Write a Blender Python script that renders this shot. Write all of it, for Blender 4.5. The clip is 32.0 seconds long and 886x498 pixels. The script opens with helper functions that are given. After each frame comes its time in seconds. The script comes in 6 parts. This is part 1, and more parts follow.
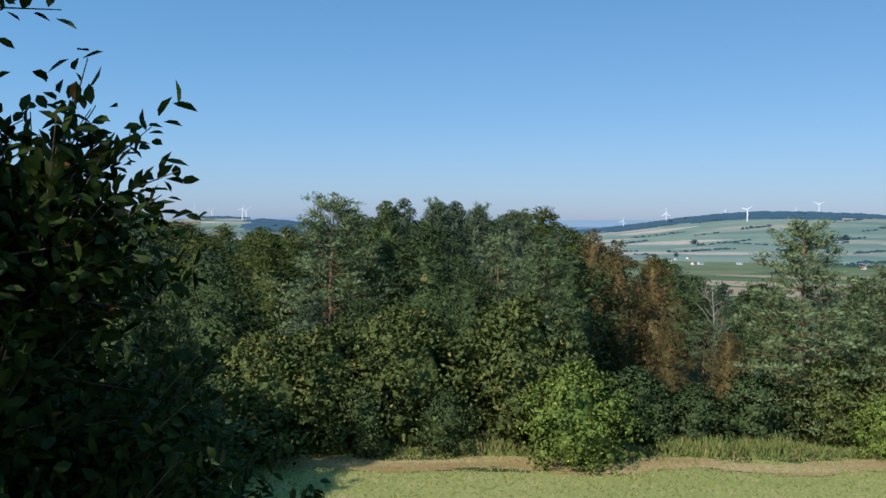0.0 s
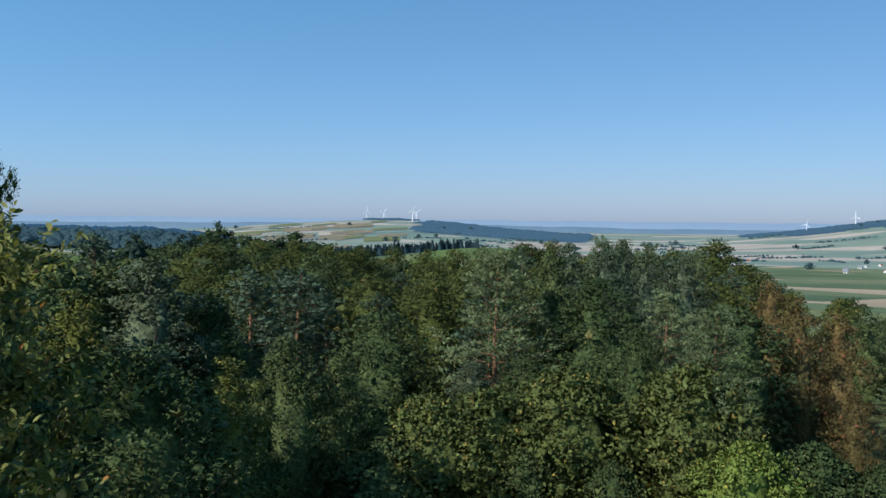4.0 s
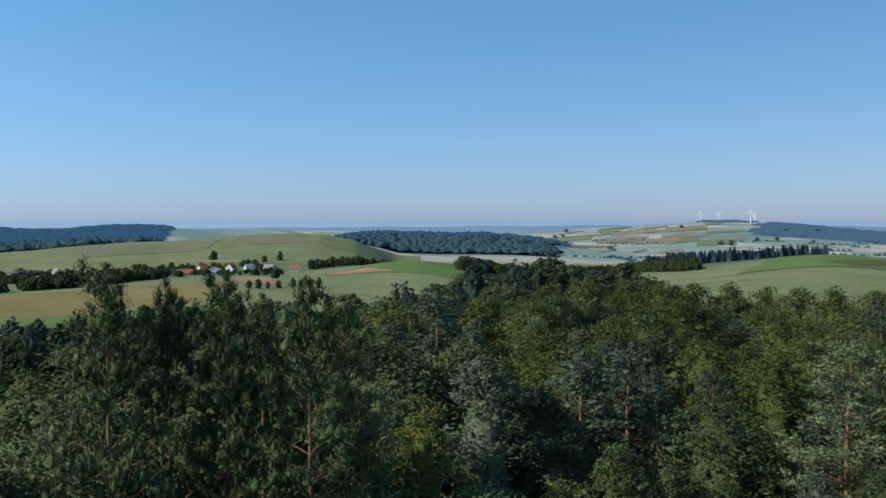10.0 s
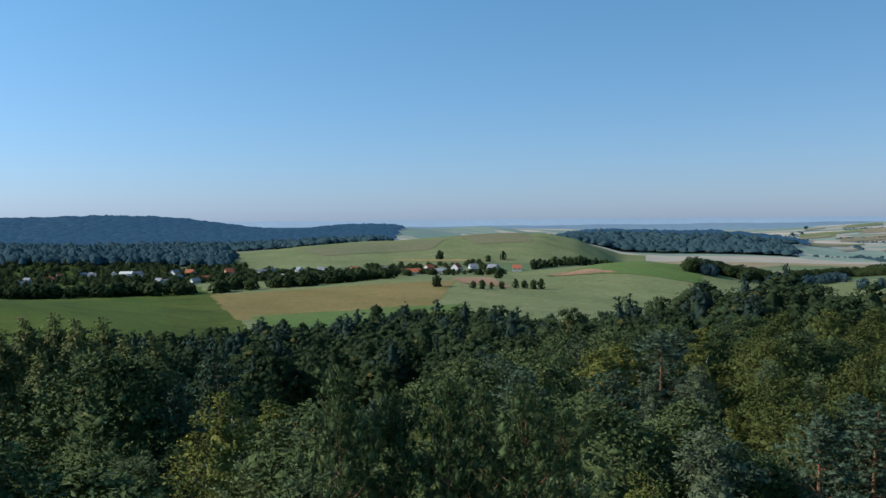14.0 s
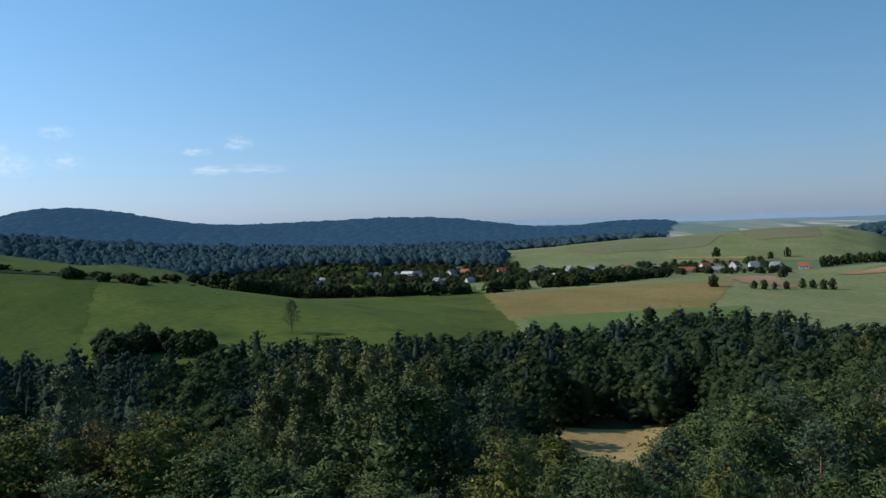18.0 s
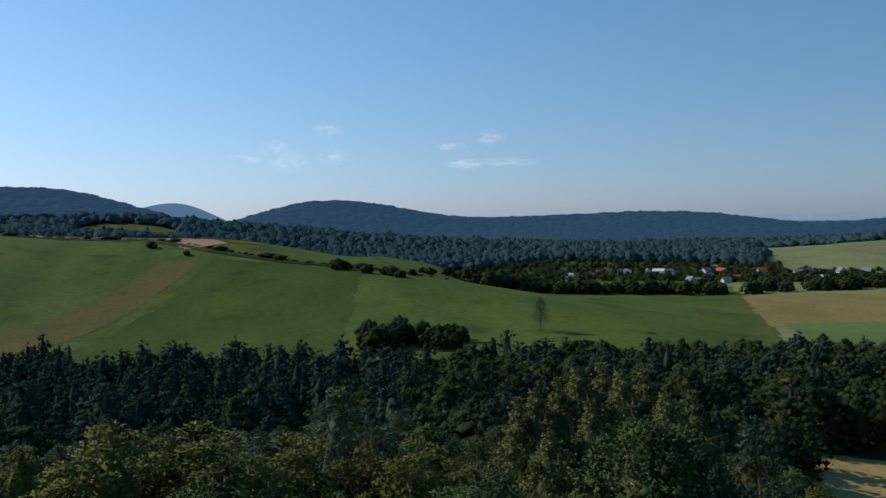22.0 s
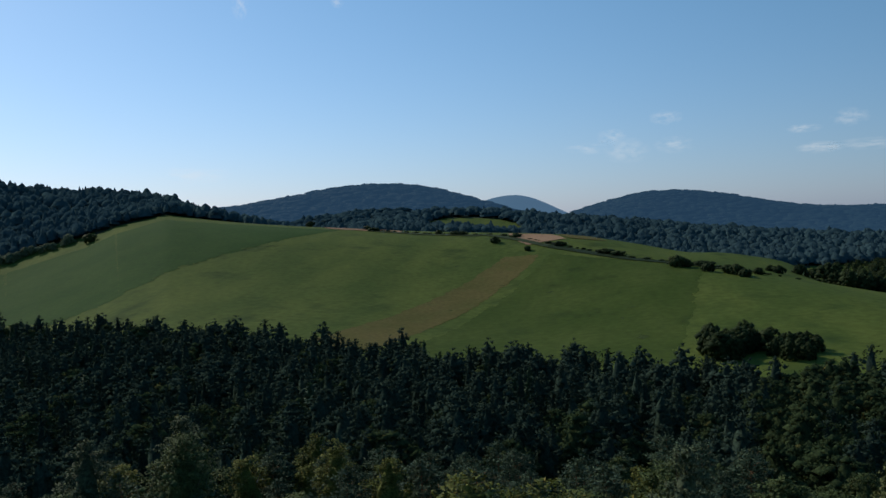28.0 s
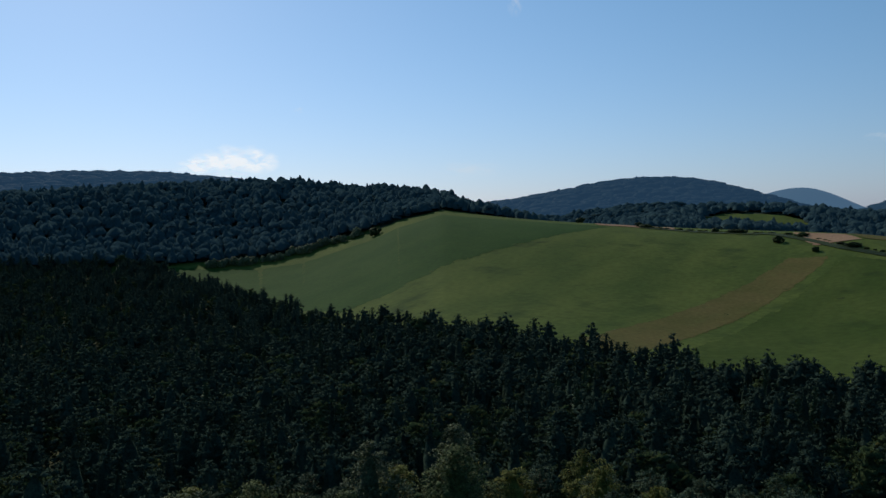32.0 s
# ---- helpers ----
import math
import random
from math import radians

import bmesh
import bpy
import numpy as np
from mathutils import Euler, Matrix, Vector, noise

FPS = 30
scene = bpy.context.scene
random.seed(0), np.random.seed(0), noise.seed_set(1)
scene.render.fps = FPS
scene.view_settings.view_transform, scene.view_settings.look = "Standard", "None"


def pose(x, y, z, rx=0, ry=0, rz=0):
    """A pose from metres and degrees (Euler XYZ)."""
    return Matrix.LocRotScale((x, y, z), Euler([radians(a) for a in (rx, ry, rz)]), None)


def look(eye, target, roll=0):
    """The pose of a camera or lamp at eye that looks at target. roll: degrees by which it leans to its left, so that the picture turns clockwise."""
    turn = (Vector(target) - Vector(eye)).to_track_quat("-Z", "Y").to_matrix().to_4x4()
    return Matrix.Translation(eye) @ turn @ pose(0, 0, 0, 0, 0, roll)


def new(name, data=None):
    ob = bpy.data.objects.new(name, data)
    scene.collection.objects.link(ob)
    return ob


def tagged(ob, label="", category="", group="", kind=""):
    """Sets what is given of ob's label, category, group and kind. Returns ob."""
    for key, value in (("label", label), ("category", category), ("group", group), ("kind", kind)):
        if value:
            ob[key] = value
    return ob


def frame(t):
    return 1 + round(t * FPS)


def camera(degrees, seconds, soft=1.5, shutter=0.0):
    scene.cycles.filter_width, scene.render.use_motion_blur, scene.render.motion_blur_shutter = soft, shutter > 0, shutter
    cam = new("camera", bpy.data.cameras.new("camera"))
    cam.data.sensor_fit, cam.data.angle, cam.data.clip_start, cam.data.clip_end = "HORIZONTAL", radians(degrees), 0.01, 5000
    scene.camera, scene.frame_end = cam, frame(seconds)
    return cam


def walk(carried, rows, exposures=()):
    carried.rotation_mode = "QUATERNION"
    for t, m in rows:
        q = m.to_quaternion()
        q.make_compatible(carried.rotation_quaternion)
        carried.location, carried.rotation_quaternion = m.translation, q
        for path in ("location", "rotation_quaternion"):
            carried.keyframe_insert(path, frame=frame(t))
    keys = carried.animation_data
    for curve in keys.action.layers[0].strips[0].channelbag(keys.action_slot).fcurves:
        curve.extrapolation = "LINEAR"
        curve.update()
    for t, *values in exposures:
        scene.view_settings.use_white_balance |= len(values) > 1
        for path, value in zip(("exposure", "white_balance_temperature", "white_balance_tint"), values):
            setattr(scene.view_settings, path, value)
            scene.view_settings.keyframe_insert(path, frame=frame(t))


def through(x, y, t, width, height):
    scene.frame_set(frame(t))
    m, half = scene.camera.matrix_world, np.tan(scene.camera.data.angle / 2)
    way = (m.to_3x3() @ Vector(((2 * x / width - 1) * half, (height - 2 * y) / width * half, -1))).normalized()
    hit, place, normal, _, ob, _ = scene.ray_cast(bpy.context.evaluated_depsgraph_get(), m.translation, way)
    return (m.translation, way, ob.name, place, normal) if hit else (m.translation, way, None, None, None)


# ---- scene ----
cam = camera(54.2, 32.0)
# seconds, eye, then yaw (to the left), pitch and roll in degrees: a steady climb with a slow turn to the left
PATH = [
    (0.0, 0.02, 0.02, 12.29, -0.06, -1.97, 0.45),
    (0.5, 0.03, 0.07, 12.68, 1.54, -2.01, 0.26),
    (1.0, 0.07, 0.12, 13.07, 3.10, -2.02, 0.24),
    (1.5, 0.11, 0.14, 13.45, 4.65, -2.03, 0.24),
    (2.0, 0.14, 0.14, 13.84, 6.18, -2.04, 0.28),
    (2.5, 0.15, 0.14, 14.22, 7.47, -2.03, 0.37),
    (4.5, 0.10, 0.16, 15.77, 12.83, -1.98, 0.58),
    (5.0, 0.06, 0.16, 16.15, 15.06, -2.01, 0.37),
    (5.5, 0.03, 0.17, 16.52, 16.59, -2.01, -0.06),
    (6.0, -0.02, 0.22, 16.91, 18.28, -1.97, -0.37),
    (6.5, -0.01, 0.23, 17.29, 19.74, -1.97, -0.54),
    (7.0, 0.02, 0.24, 17.67, 21.43, -1.92, -0.40),
    (7.5, 0.04, 0.24, 18.06, 22.82, -1.91, -0.32),
    (8.0, 0.04, 0.21, 18.47, 24.77, -1.92, -0.24),
    (8.5, 0.06, 0.22, 18.90, 26.40, -1.92, -0.09),
    (9.0, 0.07, 0.25, 19.33, 28.68, -1.92, 0.22),
    (9.5, 0.05, 0.27, 19.75, 30.62, -1.95, 0.22),
    (10.0, 0.03, 0.28, 20.19, 32.55, -1.93, -0.08),
    (10.5, 0.06, 0.26, 20.61, 34.10, -1.97, -0.19),
    (11.0, 0.09, 0.23, 21.06, 36.36, -2.00, -0.35),
    (11.5, 0.06, 0.26, 21.55, 38.43, -2.03, -0.66),
    (12.0, 0.04, 0.33, 22.03, 40.24, -2.07, -0.92),
    (12.5, 0.06, 0.42, 22.48, 41.97, -2.04, -0.89),
    (13.0, 0.08, 0.47, 22.88, 43.49, -2.04, -0.90),
    (13.5, 0.10, 0.44, 23.23, 45.29, -2.02, -0.74),
    (14.0, 0.16, 0.36, 23.55, 47.20, -2.04, -0.50),
    (14.5, 0.18, 0.29, 23.88, 49.28, -2.06, -0.55),
    (16.5, -0.04, 0.18, 25.34, 58.17, -2.01, -1.73),
    (17.0, -0.11, 0.18, 25.73, 60.52, -1.99, -1.80),
    (17.5, -0.19, 0.17, 26.13, 62.78, -1.95, -1.99),
    (18.0, -0.29, 0.15, 26.52, 64.91, -1.91, -1.89),
    (18.5, -0.40, 0.10, 26.92, 67.30, -1.87, -1.72),
    (19.0, -0.49, 0.06, 27.32, 69.47, -1.85, -1.52),
    (19.5, -0.53, 0.04, 27.71, 71.42, -1.84, -1.30),
    (20.0, -0.54, 0.02, 28.10, 73.22, -1.86, -1.15),
    (20.5, -0.52, -0.07, 28.49, 75.24, -1.87, -1.25),
    (21.0, -0.46, -0.15, 28.87, 77.10, -1.87, -1.30),
    (21.5, -0.32, -0.23, 29.25, 79.00, -1.90, -1.16),
    (22.0, -0.18, -0.27, 29.65, 81.29, -1.95, -1.39),
    (22.5, -0.08, -0.33, 30.06, 83.45, -1.95, -1.61),
    (23.0, -0.03, -0.35, 30.47, 84.89, -1.95, -1.70),
    (23.5, -0.01, -0.35, 30.87, 86.39, -1.98, -1.63),
    (24.0, -0.03, -0.34, 31.26, 88.29, -2.01, -1.59),
    (24.5, -0.10, -0.35, 31.66, 90.18, -2.00, -1.37),
    (25.0, -0.21, -0.38, 32.07, 92.35, -1.99, -1.23),
    (25.5, -0.30, -0.43, 32.47, 94.15, -1.96, -1.39),
    (27.5, -0.49, -0.85, 34.05, 101.25, -2.04, -2.10),
    (28.0, -0.54, -0.90, 34.44, 103.31, -2.03, -1.90),
    (28.5, -0.58, -0.90, 34.83, 105.41, -2.03, -1.78),
    (29.0, -0.62, -0.89, 35.22, 107.59, -2.04, -1.62),
    (29.5, -0.66, -0.90, 35.62, 109.85, -2.00, -1.51),
    (30.0, -0.70, -0.92, 36.01, 112.06, -1.99, -1.39),
    (30.5, -0.73, -0.93, 36.41, 114.33, -1.99, -1.43),
    (31.0, -0.75, -0.96, 36.81, 116.60, -1.99, -1.54),
    (31.5, -0.75, -0.98, 37.21, 118.77, -2.00, -1.58),
    (32.0, -0.75, -0.98, 37.61, 121.03, -1.99, -1.52),
]


def aimed(x, y, z, yaw, pitch, roll):
    a, b = radians(yaw), radians(pitch)
    way = Vector((-math.sin(a) * math.cos(b), math.cos(a) * math.cos(b), math.sin(b)))
    return look((x, y, z), Vector((x, y, z)) + 100 * way, roll)


walk(cam, [(row[0], aimed(*row[1:])) for row in PATH], [(0.0, 0.40, 6080, 9), (5.0, 0.38, 6120, 9), (9.0, 0.34, 6160, 9), (14.0, 0.26, 6280, 9), (19.0, -0.01, 6480, 10), (24.0, -0.27, 6660, 10), (28.0, -0.46, 6660, 9), (32.0, -0.64, 6580, 9)])

# ---- light ----
SUN_AZ, SUN_EL = 146.0, 33.0  # degrees to the left of the first view, and above the horizon
world = bpy.data.worlds.new("sky")
scene.world = world
world.use_nodes = True
nt = world.node_tree
sky = nt.nodes.new("ShaderNodeTexSky")
sky.sky_type = 'NISHITA'
sky.sun_disc = False
sky.sun_elevation = radians(SUN_EL)
sky.sun_rotation = radians(-SUN_AZ)
sky.altitude, sky.air_density, sky.dust_density, sky.ozone_density = 400, 1.0, 0.4, 3.0
nt.nodes["Background"].inputs[1].default_value = 0.085
sky_tone = nt.nodes.new("ShaderNodeMix")
sky_tone.data_type, sky_tone.blend_type = 'RGBA', 'MULTIPLY'
sky_tone.inputs[0].default_value = 1.0
sky_tone.inputs[7].default_value = (0.885, 0.86, 0.925, 1)
nt.links.new(sky.outputs[0], sky_tone.inputs[6])
pale = nt.nodes.new("ShaderNodeMix")  # the even light of a slightly milky late-summer sky
pale.data_type, pale.blend_type = 'RGBA', 'ADD'
pale.inputs[0].default_value = 1.0
pale.inputs[7].default_value = (0.10, 1.30, 2.2, 1)
nt.links.new(sky_tone.outputs[2], pale.inputs[6])


def calc(op, a, b):
    """One step of arithmetic in the sky's nodes."""
    m = nt.nodes.new("ShaderNodeMath")
    m.operation = op
    for sock, v in ((m.inputs[0], a), (m.inputs[1], b)):
        if isinstance(v, (float, int)):
            sock.default_value = v
        else:
            nt.links.new(v, sock)
    return m.outputs[0]


# dusty late-summer air: brighter all round on the sun's side, and a lavender haze low over the land
toward = nt.nodes.new("ShaderNodeTexCoord")
facing = nt.nodes.new("ShaderNodeVectorMath")
facing.operation = 'DOT_PRODUCT'
facing.inputs[1].default_value = (-math.sin(radians(SUN_AZ)), math.cos(radians(SUN_AZ)), 0)
nt.links.new(toward.outputs["Generated"], facing.inputs[0])
aureole = calc('POWER', 2.0, calc('MULTIPLY', facing.outputs["Value"], 0.56))
parted = nt.nodes.new("ShaderNodeSeparateXYZ")
nt.links.new(toward.outputs["Generated"], parted.inputs[0])
low_air = calc('POWER', 2.718, calc('MULTIPLY', calc('MAXIMUM', parted.outputs[2], 0.0), -11.0))
haze = nt.nodes.new("ShaderNodeMix")
haze.data_type = 'RGBA'
haze.inputs[6].default_value, haze.inputs[7].default_value = (0.98, 1.0, 1.015, 1), (0.745, 0.785, 1.0, 1)
nt.links.new(low_air, haze.inputs[0])
lit = pale.outputs[2]
for tint in (aureole, haze.outputs[2]):
    step = nt.nodes.new("ShaderNodeMix")
    step.data_type, step.blend_type = 'RGBA', 'MULTIPLY'
    step.inputs[0].default_value = 1.0
    nt.links.new(lit, step.inputs[6])
    nt.links.new(tint, step.inputs[7])
    lit = step.outputs[2]
nt.links.new(lit, nt.nodes["Background"].inputs[0])
sun = new("sun", bpy.data.lights.new("sun", 'SUN'))
sun.data.energy, sun.data.angle, sun.data.color = 3.9, radians(0.5), (1.0, 0.93, 0.82)
a, e = radians(SUN_AZ), radians(SUN_EL)
sun.matrix_world = look(Vector((-math.sin(a) * math.cos(e), math.cos(a) * math.cos(e), math.sin(e))) * 100, (0, 0, 0))


# ---- materials ----
def mat(name, build, rough=0.8, spec=0.25):
    m = bpy.data.materials.new(name)
    m.use_nodes = True
    n, l = m.node_tree.nodes, m.node_tree.links
    b = n["Principled BSDF"]
    b.inputs["Roughness"].default_value = rough
    b.inputs["Specular IOR Level"].default_value = spec
    build(n, l, b)
    return m


def ramp(n, l, fac, stops):
    r = n.new("ShaderNodeValToRGB")
    while len(r.color_ramp.elements) < len(stops):
        r.color_ramp.elements.new(0.5)
    for el, (p, c) in zip(r.color_ramp.elements, stops):
        el.position, el.color = p, (*c, 1)
    l.new(fac, r.inputs[0])
    return r.outputs[0]


def mix(n, l, fac, a, b, mode='MIX'):
    m = n.new("ShaderNodeMix")
    m.data_type, m.blend_type = 'RGBA', mode
    for sock, v in ((m.inputs[0], fac), (m.inputs[6], a), (m.inputs[7], b)):
        if isinstance(v, (float, int)):
            sock.default_value = v
        elif isinstance(v, tuple):
            sock.default_value = (*v, 1)
        else:
            l.new(v, sock)
    return m.outputs[2]


def spot(n, l, scale, detail=3.0, stretch=(1, 1, 1), turn=0.0, rough=0.55, source="Object"):
    tc = n.new("ShaderNodeTexCoord")
    mp = n.new("ShaderNodeMapping")
    mp.inputs["Scale"].default_value = stretch
    mp.inputs["Rotation"].default_value = (0, 0, radians(turn))
    l.new(tc.outputs[source], mp.inputs[0])
    t = n.new("ShaderNodeTexNoise")
    t.inputs["Scale"].default_value, t.inputs["Detail"].default_value, t.inputs["Roughness"].default_value = scale, detail, rough
    l.new(mp.outputs[0], t.inputs[0])
    return t.outputs[0]


def rise(n, l, b, height, strength, distance):
    u = n.new("ShaderNodeBump")
    u.inputs["Strength"].default_value, u.inputs["Distance"].default_value = strength, distance
    l.new(height, u.inputs["Height"])
    l.new(u.outputs[0], b.inputs["Normal"])


def foliage(name, dark, light, odd=None, odd_share=0.1, through=0.3, stand=None, rough=0.7, vary=0.5, spec=0.05, fine=5.0, deep=0.52):
    """Leaves: a tone for each tree, one for each leaf, light coming through. stand: size of patches where many trees share one mesh."""
    def build(n, l, b):
        info, geo = n.new("ShaderNodeObjectInfo"), n.new("ShaderNodeNewGeometry")
        per_tree = spot(n, l, stand, 1.0) if stand else info.outputs["Random"]
        tone = n.new("ShaderNodeMath")
        tone.operation = 'MULTIPLY_ADD'
        l.new(per_tree, tone.inputs[0])
        tone.inputs[1].default_value = 0.6
        half = n.new("ShaderNodeMath")
        half.operation = 'MULTIPLY'
        l.new(geo.outputs["Random Per Island"], half.inputs[0])
        half.inputs[1].default_value = vary
        l.new(half.outputs[0], tone.inputs[2])
        col = ramp(n, l, tone.outputs[0], [(0.1, dark), (0.95, light)])
        if odd:
            pick = n.new("ShaderNodeMath")
            pick.operation = 'LESS_THAN'
            l.new(geo.outputs["Random Per Island"], pick.inputs[0])
            pick.inputs[1].default_value = odd_share
            col = mix(n, l, pick.outputs[0], col, odd)
        if fine:
            grain = spot(n, l, fine, 2.0, rough=0.6)
            col = mix(n, l, 1.0, col, ramp(n, l, grain, [(0.34, (deep, deep, deep * 1.05)), (0.62, (1.82 - deep, 1.82 - deep, 1.76 - deep))]), 'MULTIPLY')
            rise(n, l, b, grain, 0.7, 0.5 / fine)
        l.new(col, b.inputs["Base Color"])
        tr = n.new("ShaderNodeBsdfTranslucent")
        l.new(mix(n, l, 1.0, col, (1.0, 1.0, 0.55), 'MULTIPLY'), tr.inputs[0])
        ms = n.new("ShaderNodeMixShader")
        ms.inputs[0].default_value = through
        l.new(b.outputs[0], ms.inputs[1])
        l.new(tr.outputs[0], ms.inputs[2])
        l.new(ms.outputs[0], n["Material Output"].inputs[0])
    return mat(name, build, rough, spec)


def two_tone(name, c1, c2, scale, fine, c3=None, rough=0.9, bump=0.0, dist=0.05, stretch=(1, 1, 1), turn=0.0, spec=0.03, ragged=0.0):
    """Soil, grass or bark: broad patches, fine grain and relief."""
    def build(n, l, b):
        broad = spot(n, l, scale, 4.0, stretch, turn)
        grain = spot(n, l, fine, 4.0)
        col = ramp(n, l, broad, [(0.35, c1), (0.65, c2)])
        if c3:
            col = mix(n, l, ramp(n, l, spot(n, l, scale * 3.1, 3.0), [(0.55, (0, 0, 0)), (0.75, (0.8, 0.8, 0.8))]), col, c3)
        l.new(mix(n, l, 0.45, col, ramp(n, l, grain, [(0.3, (0.35, 0.35, 0.35)), (0.7, (1, 1, 1))]), 'MULTIPLY'), b.inputs["Base Color"])
        if bump:
            rise(n, l, b, grain, bump, dist)
        if ragged:  # a field's growth thins out unevenly at its borders
            at = n.new("ShaderNodeAttribute")
            at.attribute_name = "inside"
            sway = n.new("ShaderNodeMath")
            sway.operation = 'MULTIPLY_ADD'
            l.new(spot(n, l, ragged, 4.0, stretch, turn, 0.65), sway.inputs[0])
            sway.inputs[1].default_value = 1.5
            l.new(at.outputs["Fac"], sway.inputs[2])
            clear, ms = n.new("ShaderNodeBsdfTransparent"), n.new("ShaderNodeMixShader")
            l.new(ramp(n, l, sway.outputs[0], [(0.865, (0, 0, 0)), (0.885, (1, 1, 1))]), ms.inputs[0])
            l.new(clear.outputs[0], ms.inputs[1])
            l.new(b.outputs[0], ms.inputs[2])
            l.new(ms.outputs[0], n["Material Output"].inputs[0])
    return mat(name, build, rough, spec)


M = {}
M["pine_leaf"] = foliage("pine_needles", (0.033, 0.058, 0.036), (0.085, 0.121, 0.075), (0.117, 0.111, 0.058), 0.02, 0.08)
# lighter copy of the pine needles: puts sunlight on the close row into colour
M["brightened_pine_leaf"] = foliage("brightened_pine_needles", (0.042, 0.070, 0.027), (0.100, 0.135, 0.057), (0.114, 0.105, 0.047), 0.02, 0.15)
M["scots_leaf"] = foliage("scots_pine_needles", (0.079, 0.112, 0.053), (0.179, 0.218, 0.103), (0.158, 0.145, 0.079), 0.02, 0.10)
M["willow_leaf"] = foliage("willow_leaves", (0.074, 0.093, 0.035), (0.150, 0.165, 0.067), (0.178, 0.156, 0.067), 0.03, 0.06)
M["spruce_leaf"] = foliage("spruce_needles", (0.024, 0.046, 0.026), (0.050, 0.085, 0.045), None, 0, 0.1)
M["leaf"] = foliage("green_leaves", (0.037, 0.060, 0.023), (0.101, 0.128, 0.049), (0.141, 0.131, 0.050), 0.03, 0.06)
M["hazel_leaf"] = foliage("hazel_leaves", (0.063, 0.084, 0.027), (0.132, 0.155, 0.050), (0.232, 0.184, 0.048), 0.04, 0.22)
M["lime_hazel_leaf"] = foliage("lime_hazel_leaves", (0.105, 0.150, 0.034), (0.215, 0.270, 0.062), (0.28, 0.26, 0.06), 0.04, 0.2)
M["birch_leaf"] = foliage("birch_leaves", (0.068, 0.087, 0.022), (0.141, 0.150, 0.039), (0.204, 0.165, 0.040), 0.06, 0.09)
M["grey_leaf"] = foliage("grey_green_leaves", (0.058, 0.081, 0.047), (0.108, 0.132, 0.075), None, 0, 0.07)
M["sallow_leaf"] = foliage("sallow_leaves", (0.105, 0.135, 0.080), (0.175, 0.205, 0.125), None, 0, 0.10)
M["brown_leaf"] = foliage("turning_leaves", (0.084, 0.072, 0.028), (0.159, 0.117, 0.048), (0.178, 0.084, 0.042), 0.10, 0.15)
M["beech_leaf"] = foliage("beech_leaves", (0.046, 0.062, 0.017), (0.098, 0.113, 0.033), (0.118, 0.102, 0.033), 0.05, 0.08)
# darker than living leaves: part of the deep shade is in this colour
M["cherry_leaf"] = foliage("cherry_leaves", (0.021, 0.035, 0.009), (0.057, 0.071, 0.019), (0.158, 0.071, 0.024), 0.008, 0.15, rough=0.5)
M["yellowing_leaf"] = foliage("yellowing_leaves", (0.127, 0.147, 0.048), (0.299, 0.293, 0.103), (0.391, 0.172, 0.057), 0.02, 0.35, rough=0.5)
M["bark"] = two_tone("bark", (0.10, 0.075, 0.055), (0.19, 0.15, 0.115), 3.0, 18.0, bump=0.6, dist=0.03, stretch=(1, 1, 0.25))
M["pine_bark"] = two_tone("pine_bark", (0.20, 0.105, 0.06), (0.34, 0.19, 0.11), 2.5, 16.0, (0.15, 0.11, 0.085), bump=0.6, dist=0.03, stretch=(1, 1, 0.3))
M["birch_bark"] = two_tone("birch_bark", (0.55, 0.52, 0.47), (0.72, 0.70, 0.65), 3.0, 9.0, (0.08, 0.07, 0.06), stretch=(1, 1, 3))
M["floor"] = two_tone("woodland_ground", (0.045, 0.050, 0.022), (0.075, 0.080, 0.032), 0.15, 2.0, (0.09, 0.07, 0.035), bump=0.5, dist=0.1)
M["meadow"] = two_tone("mown_meadow", (0.300, 0.304, 0.097), (0.408, 0.386, 0.142), 0.18, 5.0, (0.504, 0.408, 0.205), bump=0.6, dist=0.08, stretch=(0.35, 1.6, 1))
M["hay"] = two_tone("dry_mown_grass", (0.375, 0.231, 0.106), (0.525, 0.375, 0.188), 0.6, 5.0, (0.250, 0.275, 0.088), bump=0.6, dist=0.08, stretch=(0.3, 1.6, 1), ragged=1.3)
M["pasture"] = two_tone("pasture_grass", (0.069, 0.104, 0.023), (0.107, 0.137, 0.031), 0.010, 0.25, (0.032, 0.059, 0.016), bump=0.4, dist=0.3, stretch=(1.0, 2.6, 1), turn=25)
M["pasture_edge"] = two_tone("pasture_edge_grass", (0.068, 0.095, 0.021), (0.105, 0.125, 0.029), 0.010, 0.25, (0.031, 0.054, 0.015), bump=0.4, dist=0.3, stretch=(1.0, 2.6, 1), turn=25, ragged=0.05)
# pasture made paler: haze and backscattered sun are put into its colour
M["hazed_pasture"] = two_tone("hazed_pasture_grass", (0.160, 0.186, 0.079), (0.221, 0.236, 0.107), 0.008, 0.2, (0.266, 0.236, 0.118), bump=0.3, dist=0.3, stretch=(1.0, 2.2, 1), turn=-30)
M["pasture_dark"] = two_tone("ungrazed_grass", (0.025, 0.069, 0.012), (0.039, 0.086, 0.017), 0.02, 0.3, bump=0.4, dist=0.3, ragged=0.06)
M["pasture_green"] = two_tone("fresh_grass", (0.109, 0.167, 0.046), (0.143, 0.193, 0.062), 0.02, 0.3, (0.171, 0.182, 0.070), bump=0.3, dist=0.2, ragged=0.06)
M["tan"] = two_tone("dry_strip", (0.107, 0.100, 0.029), (0.140, 0.114, 0.039), 0.03, 0.4, (0.107, 0.119, 0.035), bump=0.3, dist=0.2, ragged=0.08)
